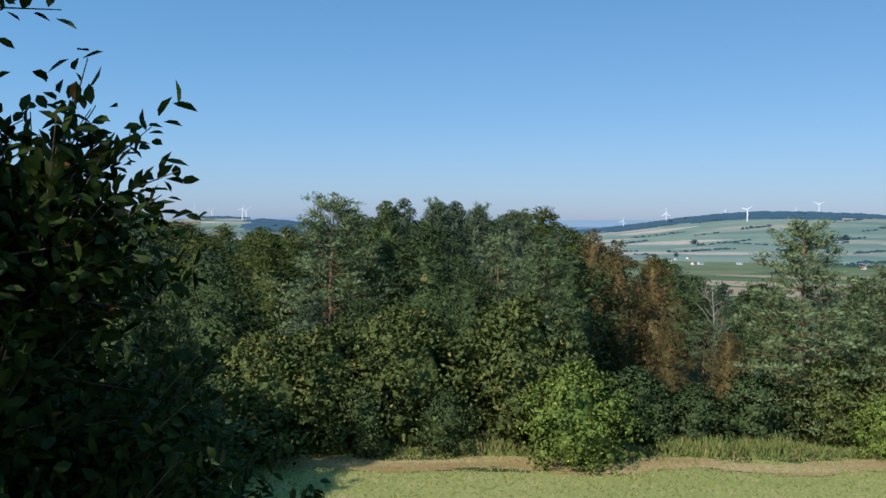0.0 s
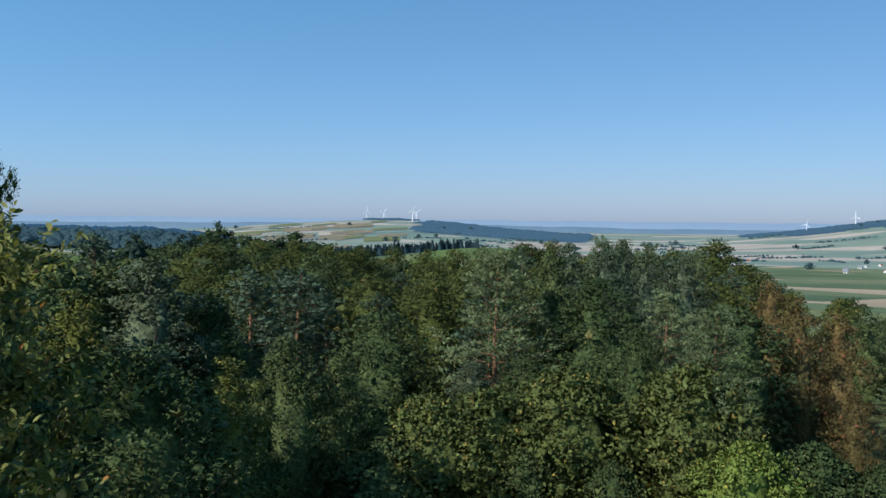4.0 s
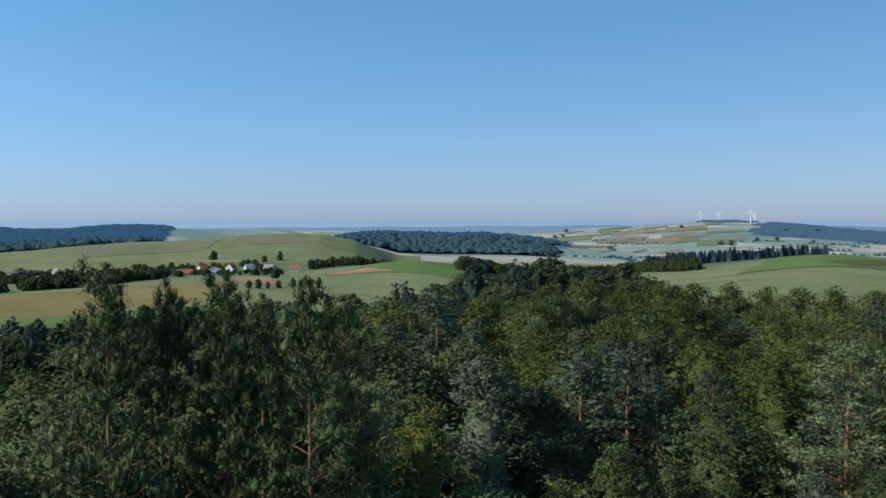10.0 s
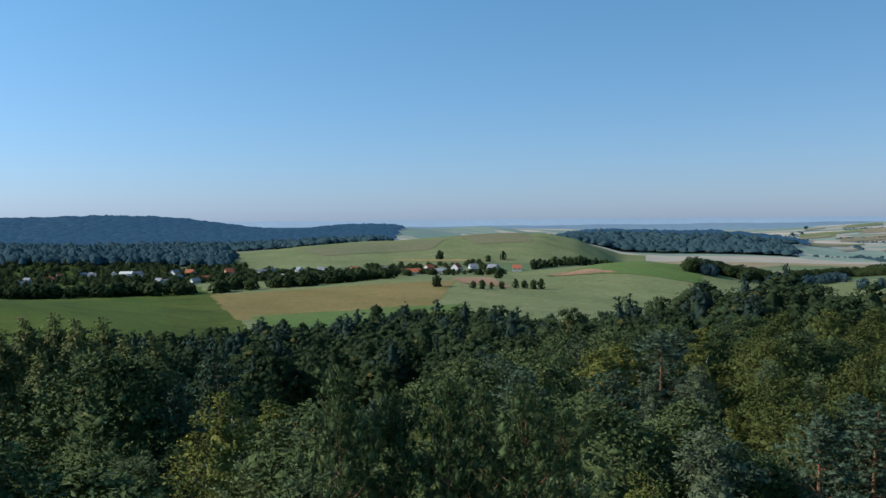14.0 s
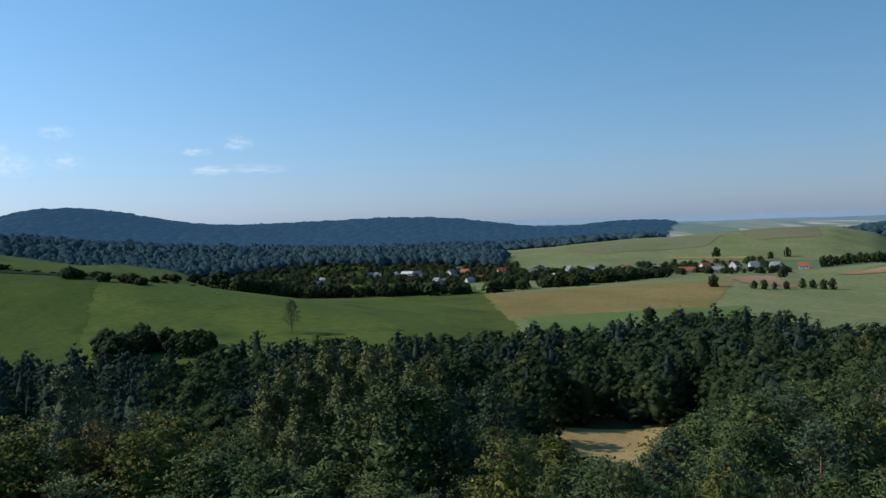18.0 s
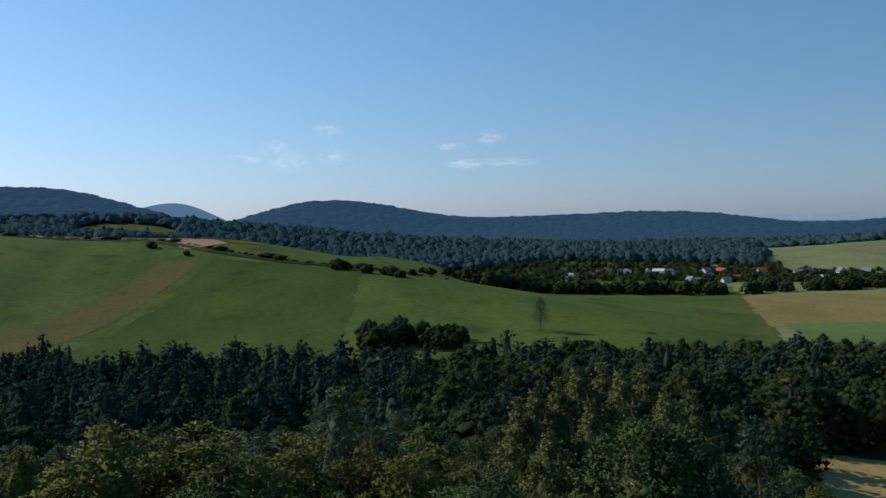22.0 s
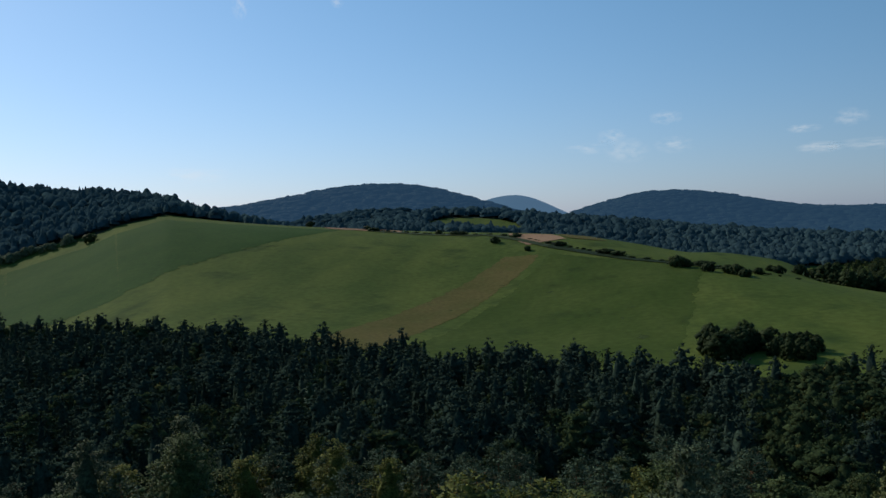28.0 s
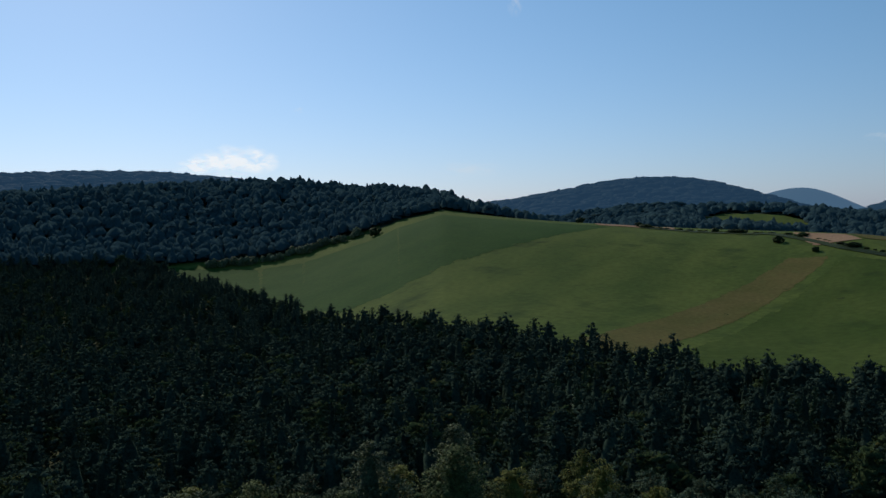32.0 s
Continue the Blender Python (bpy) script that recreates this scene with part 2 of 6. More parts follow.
M["brown_field"] = two_tone("brown_stubble", (0.209, 0.162, 0.059), (0.279, 0.205, 0.084), 0.010, 0.3, (0.175, 0.165, 0.054), bump=0.3, dist=0.2, stretch=(1, 2.5, 1), ragged=0.05)
M["dry_pasture"] = two_tone("dry_pasture", (0.175, 0.178, 0.092), (0.215, 0.195, 0.110), 0.012, 0.25, (0.15, 0.17, 0.08), bump=0.3, dist=0.2, ragged=0.04)
M["earth"] = two_tone("bare_earth", (0.294, 0.175, 0.105), (0.406, 0.252, 0.154), 0.02, 0.4, bump=0.3, dist=0.2, ragged=0.08)
# dry field colour, lightened to include the haze of the far slope
M["far_dry"] = two_tone("far_dry_fields", (0.230, 0.203, 0.128), (0.338, 0.263, 0.169), 0.01, 0.1, (0.162, 0.182, 0.095), ragged=0.02)
M["straw"] = two_tone("straw_stubble", (0.336, 0.234, 0.096), (0.432, 0.318, 0.144), 0.15, 2.0, (0.252, 0.192, 0.072), bump=0.4, dist=0.1, stretch=(0.25, 1.5, 1), turn=35, ragged=0.3)


def far_build(n, l, b):
    """Strip fields of the distance: long cells in greens and straw colours."""
    tc, mp, vo = n.new("ShaderNodeTexCoord"), n.new("ShaderNodeMapping"), n.new("ShaderNodeTexVoronoi")
    mp.inputs["Rotation"].default_value = (0, 0, radians(28))
    mp.inputs["Scale"].default_value = (1.0, 2.3, 0.0)
    l.new(tc.outputs["Object"], mp.inputs[0])
    l.new(mp.outputs[0], vo.inputs[0])
    vo.inputs["Scale"].default_value = 0.0042
    sep = n.new("ShaderNodeSeparateColor")
    l.new(vo.outputs["Color"], sep.inputs[0])
    col = ramp(n, l, sep.outputs[0], [(0.0, (0.085, 0.125, 0.060)), (0.35, (0.130, 0.170, 0.080)), (0.66, (0.175, 0.200, 0.100)), (0.80, (0.36, 0.255, 0.155)), (0.95, (0.44, 0.33, 0.215))])
    grain = ramp(n, l, spot(n, l, 0.02, 4.0), [(0.3, (0.7, 0.7, 0.7)), (0.7, (1, 1, 1))])
    l.new(mix(n, l, 0.8, col, grain, 'MULTIPLY'), b.inputs["Base Color"])


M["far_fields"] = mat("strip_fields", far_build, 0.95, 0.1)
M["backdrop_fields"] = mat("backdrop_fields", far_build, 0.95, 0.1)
# pale blue emission lays haze over the far strip fields
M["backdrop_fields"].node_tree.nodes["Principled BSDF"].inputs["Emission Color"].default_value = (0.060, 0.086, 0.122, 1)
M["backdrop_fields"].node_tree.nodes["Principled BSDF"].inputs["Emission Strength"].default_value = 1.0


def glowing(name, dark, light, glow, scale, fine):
    """The far distance: blue emission stands in for the bright haze before it."""
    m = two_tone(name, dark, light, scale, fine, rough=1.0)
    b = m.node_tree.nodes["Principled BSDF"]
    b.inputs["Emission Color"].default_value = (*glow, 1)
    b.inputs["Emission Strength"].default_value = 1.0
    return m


# glow colours are painted haze, stronger with distance
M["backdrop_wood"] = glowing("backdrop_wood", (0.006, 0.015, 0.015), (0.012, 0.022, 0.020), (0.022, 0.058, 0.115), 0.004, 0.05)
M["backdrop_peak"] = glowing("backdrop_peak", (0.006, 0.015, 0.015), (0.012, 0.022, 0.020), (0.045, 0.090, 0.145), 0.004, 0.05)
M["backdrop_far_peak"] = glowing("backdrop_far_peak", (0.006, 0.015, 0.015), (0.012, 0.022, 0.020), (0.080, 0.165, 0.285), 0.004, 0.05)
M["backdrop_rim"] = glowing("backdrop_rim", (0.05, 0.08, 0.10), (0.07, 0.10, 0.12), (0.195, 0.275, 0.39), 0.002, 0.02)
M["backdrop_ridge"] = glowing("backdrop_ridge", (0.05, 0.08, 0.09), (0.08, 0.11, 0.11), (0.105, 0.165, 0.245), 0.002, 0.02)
# distant trees: the blue in this base colour stands in for haze
M["hazed_wood"] = foliage("hazed_wood", (0.034, 0.064, 0.077), (0.064, 0.106, 0.111), None, 0, 0.0, stand=0.012, vary=0.12, spec=0.0, fine=0.4, deep=0.9)
M["mid_pine"] = foliage("mid_pine_needles", (0.022, 0.037, 0.030), (0.051, 0.077, 0.057), None, 0, 0.03, stand=0.12, vary=0.3, spec=0.0, fine=2.5, deep=0.65)
M["mid_leaf"] = foliage("mid_leaves", (0.023, 0.040, 0.020), (0.059, 0.079, 0.036), (0.090, 0.085, 0.031), 0.03, 0.12, stand=0.12, vary=0.3, spec=0.0, fine=2.5, deep=0.6)

# ---- lie of the land ----
FAR = 4900.0


def hill(az, r, az0, r0, amp, wl, wr, wn, wf, power=2.0):
    """A rounded hill at az0 degrees and r0 metres: angular half widths to its left and right, and metres to its near and far side."""
    da = np.abs(az - az0) / np.where(az > az0, wl, wr)
    dr = np.abs(r - r0) / np.where(r < r0, wn, wf)
    return amp * np.exp(-da ** power - dr ** 2)


HILLS_NEAR = [  # az, r, rise, left, right, near, far
    (27, 185, 9, 12, 14, 70, 90), (53, 115, -9, 8, 8, 45, 75), (34, 930, 26, 5.5, 6, 170, 170), (48, 800, 8, 9, 9, 200, 120),
    (102, 1350, 72, 16, 22, 260, 400), (71, 1300, 12, 9, 9, 250, 300),
    (133, 1170, 116, 48, 11, 175, 300), (121.0, 1090, 22, 5, 6, 110, 200), (12, 700, 12, 9, 16, 220, 250), (7.5, 1060, 32, 7, 8, 300, 240), (17, 1060, 14, 5, 6, 150, 150)]
HILLS_FAR = [
    (14.5, 3800, 66, 11.5, 8.0, 1100, 500), (-21, 3500, 103, 10, 17, 900, 500), (106.5, 2400, 156, 11, 9.8, 520, 500),
    (98.6, 4300, 172, 5.0, 3.9, 500, 400), (88.8, 3300, 148, 7.2, 8.5, 700, 500), (66, 3000, 66, 9, 7.5, 700, 500), (75, 3300, 42, 6, 8, 500, 400), (52, 2500, 44, 6, 8, 500, 500), (142, 2600, 232, 40, 22, 600, 500),
    (44, 2900, 30, 4, 4, 300, 300)]


def ground_z(x, y):
    x, y = np.asarray(x, float), np.asarray(y, float)
    r, az = np.hypot(x, y), np.degrees(np.arctan2(-x, y))
    z = 1.0 - 46.0 * (1 - np.exp(-np.maximum(r - np.interp(az, [22, 60], [92, 45]), 0) / 300))
    z = z - 16 * np.clip((r - 500) / 800, 0, 1) * np.clip((45 - az) / 12, 0, 1)
    for h in HILLS_NEAR + HILLS_FAR:
        z = z + hill(az, r, *h)
    z = z + hill(az, r, 34, 2100, 42, 6.3, 9.5, 300, 340, 4.0)
    # the bare hill beyond the village
    z = z + np.interp(az, [35.5, 36.8, 38.4, 40.6, 43, 46, 50.3, 52.4, 56.5, 59.5, 62, 65], [0, 18.8, 37.7, 47.1, 44.0, 37.1, 28.6, 27.3, 18.6, 8.2, 1.0, 0]) * np.exp(-((r - 1500) / np.where(r < 1500, 330, 300)) ** 2)
    # the long pasture ridge climbs to the left
    lift = np.where(az < 121, np.clip(20 + 1.4 * (az - 76), 0, None), np.interp(az, [121, 124, 126, 128, 130.3, 133, 136, 140, 150], [83, 71, 57, 46, 33, 25, 24, 24, 24]))
    crest = 500 + 9 * (np.clip(az, 55, 125) - 76)
    swell = np.exp(-((az - 101) / 9) ** 2)
    near, away = (crest - 250) * 0.52, 230.0 + 150 * swell
    crest, lift = crest + 60 * swell, lift + 3 * swell
    z = z + lift * np.exp(-((r - crest) / np.where(r < crest, near, away)) ** 2)
    z = z + hill(az, r, 84, 745, 11, 16, 3.8, 95, 220, 4.0)  # the upper pasture beyond the ditch
    z = z + hill(az, r, 83.2, 745, 6.5, 3.6, 3.0, 95, 160, 4.0)
    # the plain lifts a little towards the rim of the view
    z = z + np.clip((r - 3300) / 1500, 0, 1) ** 1.5 * 20
    return z


def polar(az, r):
    a = radians(az)
    return -math.sin(a) * r, math.cos(a) * r


def gz(x, y):
    return float(ground_z(x, y))


# ---- mesh helpers ----
def mesh_from(name, verts, faces, mats, index=None, smooth=False):
    """A mesh from arrays: verts n x 3, faces m x 3 or m x 4."""
    verts, faces = np.asarray(verts, np.float32), np.asarray(faces, np.int32)
    soft = verts[:, 3:] if verts.shape[1] == 6 else None  # leaves carry the normal of the bough that they clothe
    verts = np.ascontiguousarray(verts[:, :3])
    me = bpy.data.meshes.new(name)
    k = faces.shape[1]
    me.vertices.add(len(verts))
    me.vertices.foreach_set("co", verts.ravel())
    me.loops.add(faces.size)
    me.loops.foreach_set("vertex_index", faces.ravel())
    me.polygons.add(len(faces))
    me.polygons.foreach_set("loop_start", np.arange(len(faces), dtype=np.int32) * k)
    for m in mats:
        me.materials.append(m)
    if index is not None:
        me.polygons.foreach_set("material_index", np.asarray(index, np.int32))
    me.polygons.foreach_set("use_smooth", np.full(len(faces), smooth or soft is not None))
    me.update(calc_edges=True)
    if soft is not None:
        me.attributes.new("custom_normal", 'FLOAT_VECTOR', 'POINT').data.foreach_set("vector", np.ascontiguousarray(soft).ravel())
        me.update()
    return me


def part(name, bm, material, parent, label=""):
    me = bpy.data.meshes.new(name)
    bm.to_mesh(me)
    bm.free()
    me.materials.append(material)
    ob = new(name, me)
    ob.parent = parent
    return tagged(ob, label)


def joined(pieces):
    """Several (verts, quads) laid together."""
    vs, fs, at = [], [], 0
    for v, f in pieces:
        vs.append(v)
        fs.append(np.asarray(f) + at)
        at += len(v)
    return np.concatenate(vs), np.concatenate(fs)


def tube(points, radii, sides=6):
    """A tapered limb through points."""
    points, radii = np.asarray(points, float), np.asarray(radii, float)
    ang = np.arange(sides) * 2 * np.pi / sides
    way = np.gradient(points, axis=0)
    way /= np.linalg.norm(way, axis=1)[:, None] + 1e-9
    ref = np.where(np.abs(way[:, 2:3]) > 0.9, [[1.0, 0, 0]], [[0, 0, 1.0]])
    u = np.cross(way, ref)
    u /= np.linalg.norm(u, axis=1)[:, None]
    w = np.cross(way, u)
    v = points[:, None] + radii[:, None, None] * (np.cos(ang)[None, :, None] * u[:, None] + np.sin(ang)[None, :, None] * w[:, None])
    n = len(points)
    i, j = np.meshgrid(np.arange(n - 1), np.arange(sides), indexing="ij")
    k = (j + 1) % sides
    f = np.stack([i * sides + j, i * sides + k, (i + 1) * sides + k, (i + 1) * sides + j], -1).reshape(-1, 4)
    return v.reshape(-1, 3), f


def leaves(rng, centres, length, width, up=0.5, along=None, out=None, tri=False, crisp=0.35):
    """One pointed, slightly folded leaf (or tuft) at each centre, with normals that follow out, the bough's own outside."""
    n = len(centres)
    d = rng.normal(size=(n, 3)) if along is None else along + rng.normal(size=(n, 3)) * 0.55
    d[:, 2] -= 0.1
    d /= np.linalg.norm(d, axis=1)[:, None]
    nor = rng.normal(size=(n, 3))
    nor[:, 2] = np.abs(nor[:, 2]) + up
    s = np.cross(d, nor)
    s /= np.linalg.norm(s, axis=1)[:, None] + 1e-9
    lift = np.cross(s, d)
    if out is None:
        out = lift.copy()
    turned = (lift * out).sum(1) < 0
    s[turned] *= -1
    lift[turned] *= -1
    ln = (length * rng.uniform(0.65, 1.3, n))[:, None]
    wd = (width * rng.uniform(0.7, 1.2, n))[:, None]
    a, b = centres - d * ln * 0.5, centres + d * ln * 0.5
    mid = centres - d * ln * 0.08
    soft = out + crisp * lift + rng.normal(size=(n, 3)) * 0.5 * crisp
    soft /= np.linalg.norm(soft, axis=1)[:, None] + 1e-9
    if tri:
        v = np.stack([a, centres - s * wd * 0.6 + d * ln * 0.1, b], 1)
        k = 3
    else:
        v = np.stack([a, mid - s * wd * 0.5 - lift * wd * 0.12, b, mid + s * wd * 0.5 - lift * wd * 0.12], 1)
        k = 4
    v = np.concatenate([v, np.repeat(soft[:, None], k, 1)], -1).reshape(-1, 6)
    f = np.arange(k * n).reshape(-1, k)
    x, y = v[0::k, :3], v[1::k, :3]
    z = v[2::k, :3]
    back = (np.cross(y - x, z - x) * out).sum(1) < 0
    f[back] = f[back][:, ::-1]
    return v, f


def blobs(rng, centres, sizes, out, tri):
    """A small uneven lump of close foliage inside each clump."""
    c = np.array([[-1, -1, -1], [1, -1, -1], [1, 1, -1], [-1, 1, -1], [-1, -1, 1], [1, -1, 1], [1, 1, 1], [-1, 1, 1]]) / 1.6
    q = np.array([[0, 3, 2, 1], [4, 5, 6, 7], [0, 1, 5, 4], [1, 2, 6, 5], [2, 3, 7, 6], [3, 0, 4, 7]])
    if tri:
        c = np.array([[1, 0, 0], [0, 1, 0], [-1, 0, 0], [0, -1, 0], [0, 0, 1], [0, 0, -1.0]])
        q = np.array([[0, 1, 4], [1, 2, 4], [2, 3, 4], [3, 0, 4], [1, 0, 5], [2, 1, 5], [3, 2, 5], [0, 3, 5]])
    n, k = len(centres), len(c)
    turn = rng.uniform(0, 6.28, n)
    co, si = np.cos(turn)[:, None], np.sin(turn)[:, None]
    p = np.stack([c[None, :, 0] * co - c[None, :, 1] * si, c[None, :, 0] * si + c[None, :, 1] * co, np.repeat(c[None, :, 2], n, 0) * 1.05], -1)
    p = p * rng.uniform(0.6, 1.25, (n, k, 1))
    nor = p + 0.6 * out[:, None] + [0, 0, 0.1]
    nor /= np.linalg.norm(nor, axis=-1)[..., None] + 1e-9
    v = np.concatenate([centres[:, None] + p * sizes[:, None, None], nor], -1).reshape(-1, 6)
    return v, (q[None] + (np.arange(n) * k)[:, None, None]).reshape(-1, q.shape[1])


def hull(rng, spine, heights, radii, segs, tri, up=0.1, rough=0.25):
    """The close inner foliage of a crown: a lumpy skin round the spine."""
    a = np.arange(segs) * 2 * np.pi / segs
    m = len(heights)
    rr = np.asarray(radii)[:, None] * rng.uniform(0.72, 1.2, (m, segs))
    x0, y0 = np.interp(heights, spine[:, 2], spine[:, 0]), np.interp(heights, spine[:, 2], spine[:, 1])
    v = np.stack([x0[:, None] + np.cos(a) * rr, y0[:, None] + np.sin(a) * rr, np.asarray(heights)[:, None] + rr * rng.uniform(-0.15, 0.15, (m, segs))], -1)
    slope = -np.gradient(np.asarray(radii, float), heights)
    nor = np.stack([np.cos(a) + 0 * rr, np.sin(a) + 0 * rr, np.repeat(np.clip(slope, -0.6, 1.6)[:, None] + up, segs, 1)], -1)
    nor += rng.normal(size=nor.shape) * rough
    nor /= np.linalg.norm(nor, axis=-1)[..., None]
    i, j = np.meshgrid(np.arange(m - 1), np.arange(segs), indexing="ij")
    k = (j + 1) % segs
    f = np.stack([i * segs + j, i * segs + k, (i + 1) * segs + k, (i + 1) * segs + j], -1).reshape(-1, 4)
    if tri:
        f = np.concatenate([f[:, [0, 1, 2]], f[:, [0, 2, 3]]])
    return np.concatenate([v, nor], -1).reshape(-1, 6), f


# ---- the ground, one sheet to the horizon ----
def near_in(az):
    # past 60 degrees the wood starts close in, unseen, to cast shade
    return np.where(az < 12, 42.5 / np.cos(np.radians(np.clip(az, -60, 12))), np.interp(az, [12, 22, 30, 58, 64, 160], [43, 31, 21, 20, 11, 11]))


def near_out(az):
    return np.interp(az, [-60, -12, 2, 9, 14, 20, 26, 34, 40, 47, 52, 58, 64, 72, 80, 88, 100, 109, 117, 124, 128.5, 132.5, 136, 140, 165],
                     [84, 92, 99, 126, 134, 140, 215, 245, 320, 450, 360, 345, 312, 300, 287, 267, 302, 342, 392, 450, 510, 650, 780, 930, 960])


def clearing(az, r):
    return (r > 140) & (r < 188) & (az > 47.5) & (az < 58.5)


def far_wooded(x, y):
    """Where the distant land is under trees."""
    r, az = np.hypot(x, y), np.degrees(np.arctan2(-x, y))
    wob = 6 * np.sin(x * 0.011 + 1.3) + 5 * np.sin(y * 0.017) + 3 * np.sin((x + y) * 0.031)
    crest = 500 + 9 * (np.clip(az, 55, 125) - 76)
    w = (r > np.interp(az, [60, 64, 76, 80, 84], [1180, 1130, 1120, 1050, 990]) + 4 * wob) & (az + wob * 0.15 > 61) & (r > crest + 190 + 4 * wob)
    w |= (az > 112) & (r > np.interp(az, [112, 117, 121, 124, 128, 131, 136, 140], [1000, 930, 925, 930, 935, 930, 920, 915]) + wob * 1.2)
    w |= (az > 45) & (az + wob * 0.1 > 50.5) & (r > 1750 + 8 * wob)
    w |= (np.abs(az - 32.5) < 8.2 - np.abs(r - 2100) * 0.0025 + wob * 0.06) & (np.abs(r - 2090) < 330)
    w |= (az > 1.5) & (az < 12.6 + wob * 0.1) & (r > 2900) & (r < 4000) & (ground_z(x, y) > -64 + wob) & (az + (r - 3000) * 0.002 < 13.5)
    w |= (np.abs(az - 14.5) < 1.6) & (np.abs(r - 3830) < 110)
    w |= (az < -8) & (np.hypot((az + 20) * 40, r - 3480) < 420 + 8 * wob)
    open_patch = (np.hypot((az - 101.3) * 28, (r - 1180)) < 95) | (np.hypot((az - 96.5) * 26, (r - 1010)) < 90)
    open_patch |= (np.hypot((az - 46.5) * 30, (r - 2330) * 0.4) < 95)
    return w & ~open_patch


def far_tall(x, y):
    r, az = np.hypot(x, y), np.degrees(np.arctan2(-x, y))
    return (r > near_in(az) - 3) & (r < near_out(az) + 4) & ~clearing(az, r)


azs = np.concatenate([np.arange(-180, -42, 6.0), np.arange(-42, 160, 0.4), np.arange(160, 180, 5.0)])
rs = np.concatenate([[0.5, 5, 10, 16, 22], np.arange(26, 60, 2.5), 60 * 1.022 ** np.arange(0, 203)])
rs = rs[rs < FAR]
A, Rr = np.meshgrid(np.radians(azs), rs, indexing="ij")
X, Y = -np.sin(A) * Rr, np.cos(A) * Rr
na, nr = A.shape
V = np.stack([X, Y, ground_z(X, Y)], -1).reshape(-1, 3)
i, j = np.meshgrid(np.arange(na), np.arange(nr - 1), indexing="ij")
ii = (i + 1) % na
F = np.stack([i * nr + j, i * nr + j + 1, ii * nr + j + 1, ii * nr + j], -1).reshape(-1, 4)
C = V[F].mean(1)
cr, ca = np.hypot(C[:, 0], C[:, 1]), np.degrees(np.arctan2(-C[:, 0], C[:, 1]))
idx = np.where(far_tall(C[:, 0], C[:, 1]), 1, 0)
idx = np.where((cr > near_out(ca)) & (cr < 1000), 2, idx)
idx = np.where(cr >= 1000, 3, idx)
idx = np.where((cr > 1300) & (ca < 45), 3, idx)
idx = np.where((ca > 34) & (ca < 63) & (cr > 1100) & (cr < 1700), 2, idx)
idx = np.where((ca > 62) & (cr > 900), 2, idx)
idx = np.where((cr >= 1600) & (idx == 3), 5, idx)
idx = np.where(far_wooded(C[:, 0], C[:, 1]), 4, idx)
idx = np.where((idx == 2) & (ca < 1) & (cr > 560), 3, idx)
# land right of this line gets the pasture with haze in its colour
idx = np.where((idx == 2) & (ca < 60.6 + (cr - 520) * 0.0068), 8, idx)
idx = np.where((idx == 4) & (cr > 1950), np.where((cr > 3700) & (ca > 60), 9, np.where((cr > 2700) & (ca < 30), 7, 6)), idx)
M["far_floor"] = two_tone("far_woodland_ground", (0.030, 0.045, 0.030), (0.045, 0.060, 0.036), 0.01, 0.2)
ground = new("ground", mesh_from("ground", V, F[:, ::-1], [M["meadow"], M["floor"], M["pasture"], M["far_fields"], M["far_floor"], M["backdrop_fields"], M["backdrop_wood"], M["backdrop_peak"], M["hazed_pasture"], M["backdrop_far_peak"]], idx, True))
tagged(ground, "rolling grassland, woodland ground and fields running to the horizon", "ground", kind="structure")


def draped(name, corners, material, label, lift=0.12, step=6.0, category="field", patch=False):
    """A field laid on the land between four corners (az, r), in order round it, with slightly uneven edges."""
    p = [Vector(polar(*c)).to_3d() for c in corners]
    n1 = max(2, int(max((p[1] - p[0]).length, (p[2] - p[3]).length) / step))
    n2 = max(2, int(max((p[3] - p[0]).length, (p[2] - p[1]).length) / step))
    n1, n2 = min(n1, 90), min(n2, 90)
    u, v = np.meshgrid(np.linspace(0, 1, n1 + 1), np.linspace(0, 1, n2 + 1), indexing="ij")
    q = np.array([c[:2] for c in p])
    xy = ((1 - u) * (1 - v))[..., None] * q[0] + (u * (1 - v))[..., None] * q[1] + (u * v)[..., None] * q[2] + ((1 - u) * v)[..., None] * q[3]
    xy = xy + 0.1 * step * np.stack([np.sin(xy[..., 1] * 0.13 + 1) * 0.5, np.sin(xy[..., 0] * 0.11 + 2) * 0.5], -1)
    z = ground_z(xy[..., 0], xy[..., 1]) + lift
    vv = np.concatenate([xy, z[..., None]], -1).reshape(-1, 3)
    a, b = np.meshgrid(np.arange(n1), np.arange(n2), indexing="ij")
    f = np.stack([a * (n2 + 1) + b, (a + 1) * (n2 + 1) + b, (a + 1) * (n2 + 1) + b + 1, a * (n2 + 1) + b + 1], -1).reshape(-1, 4)
    me = mesh_from(name, vv, f, [material], None, True)
    l1, l2 = (p[1] - p[0]).length, (p[3] - p[0]).length
    fade = min(2.2 * step, 0.22 * min(l1, l2))
    inside = np.clip(np.minimum(np.minimum(u, 1 - u) * l1, np.minimum(v, 1 - v) * l2) / fade, 0, 1)
    if patch:  # a spot without a border of its own
        inside = 0.55 - 1.1 * np.hypot(2 * u - 1, 2 * v - 1)
    me.attributes.new("inside", 'FLOAT', 'POINT').data.foreach_set("value", inside.ravel().astype(np.float32))
    if me.polygons[0].normal.z < 0:
        me.flip_normals()
    return tagged(new(name, me), label, category, kind="structure")


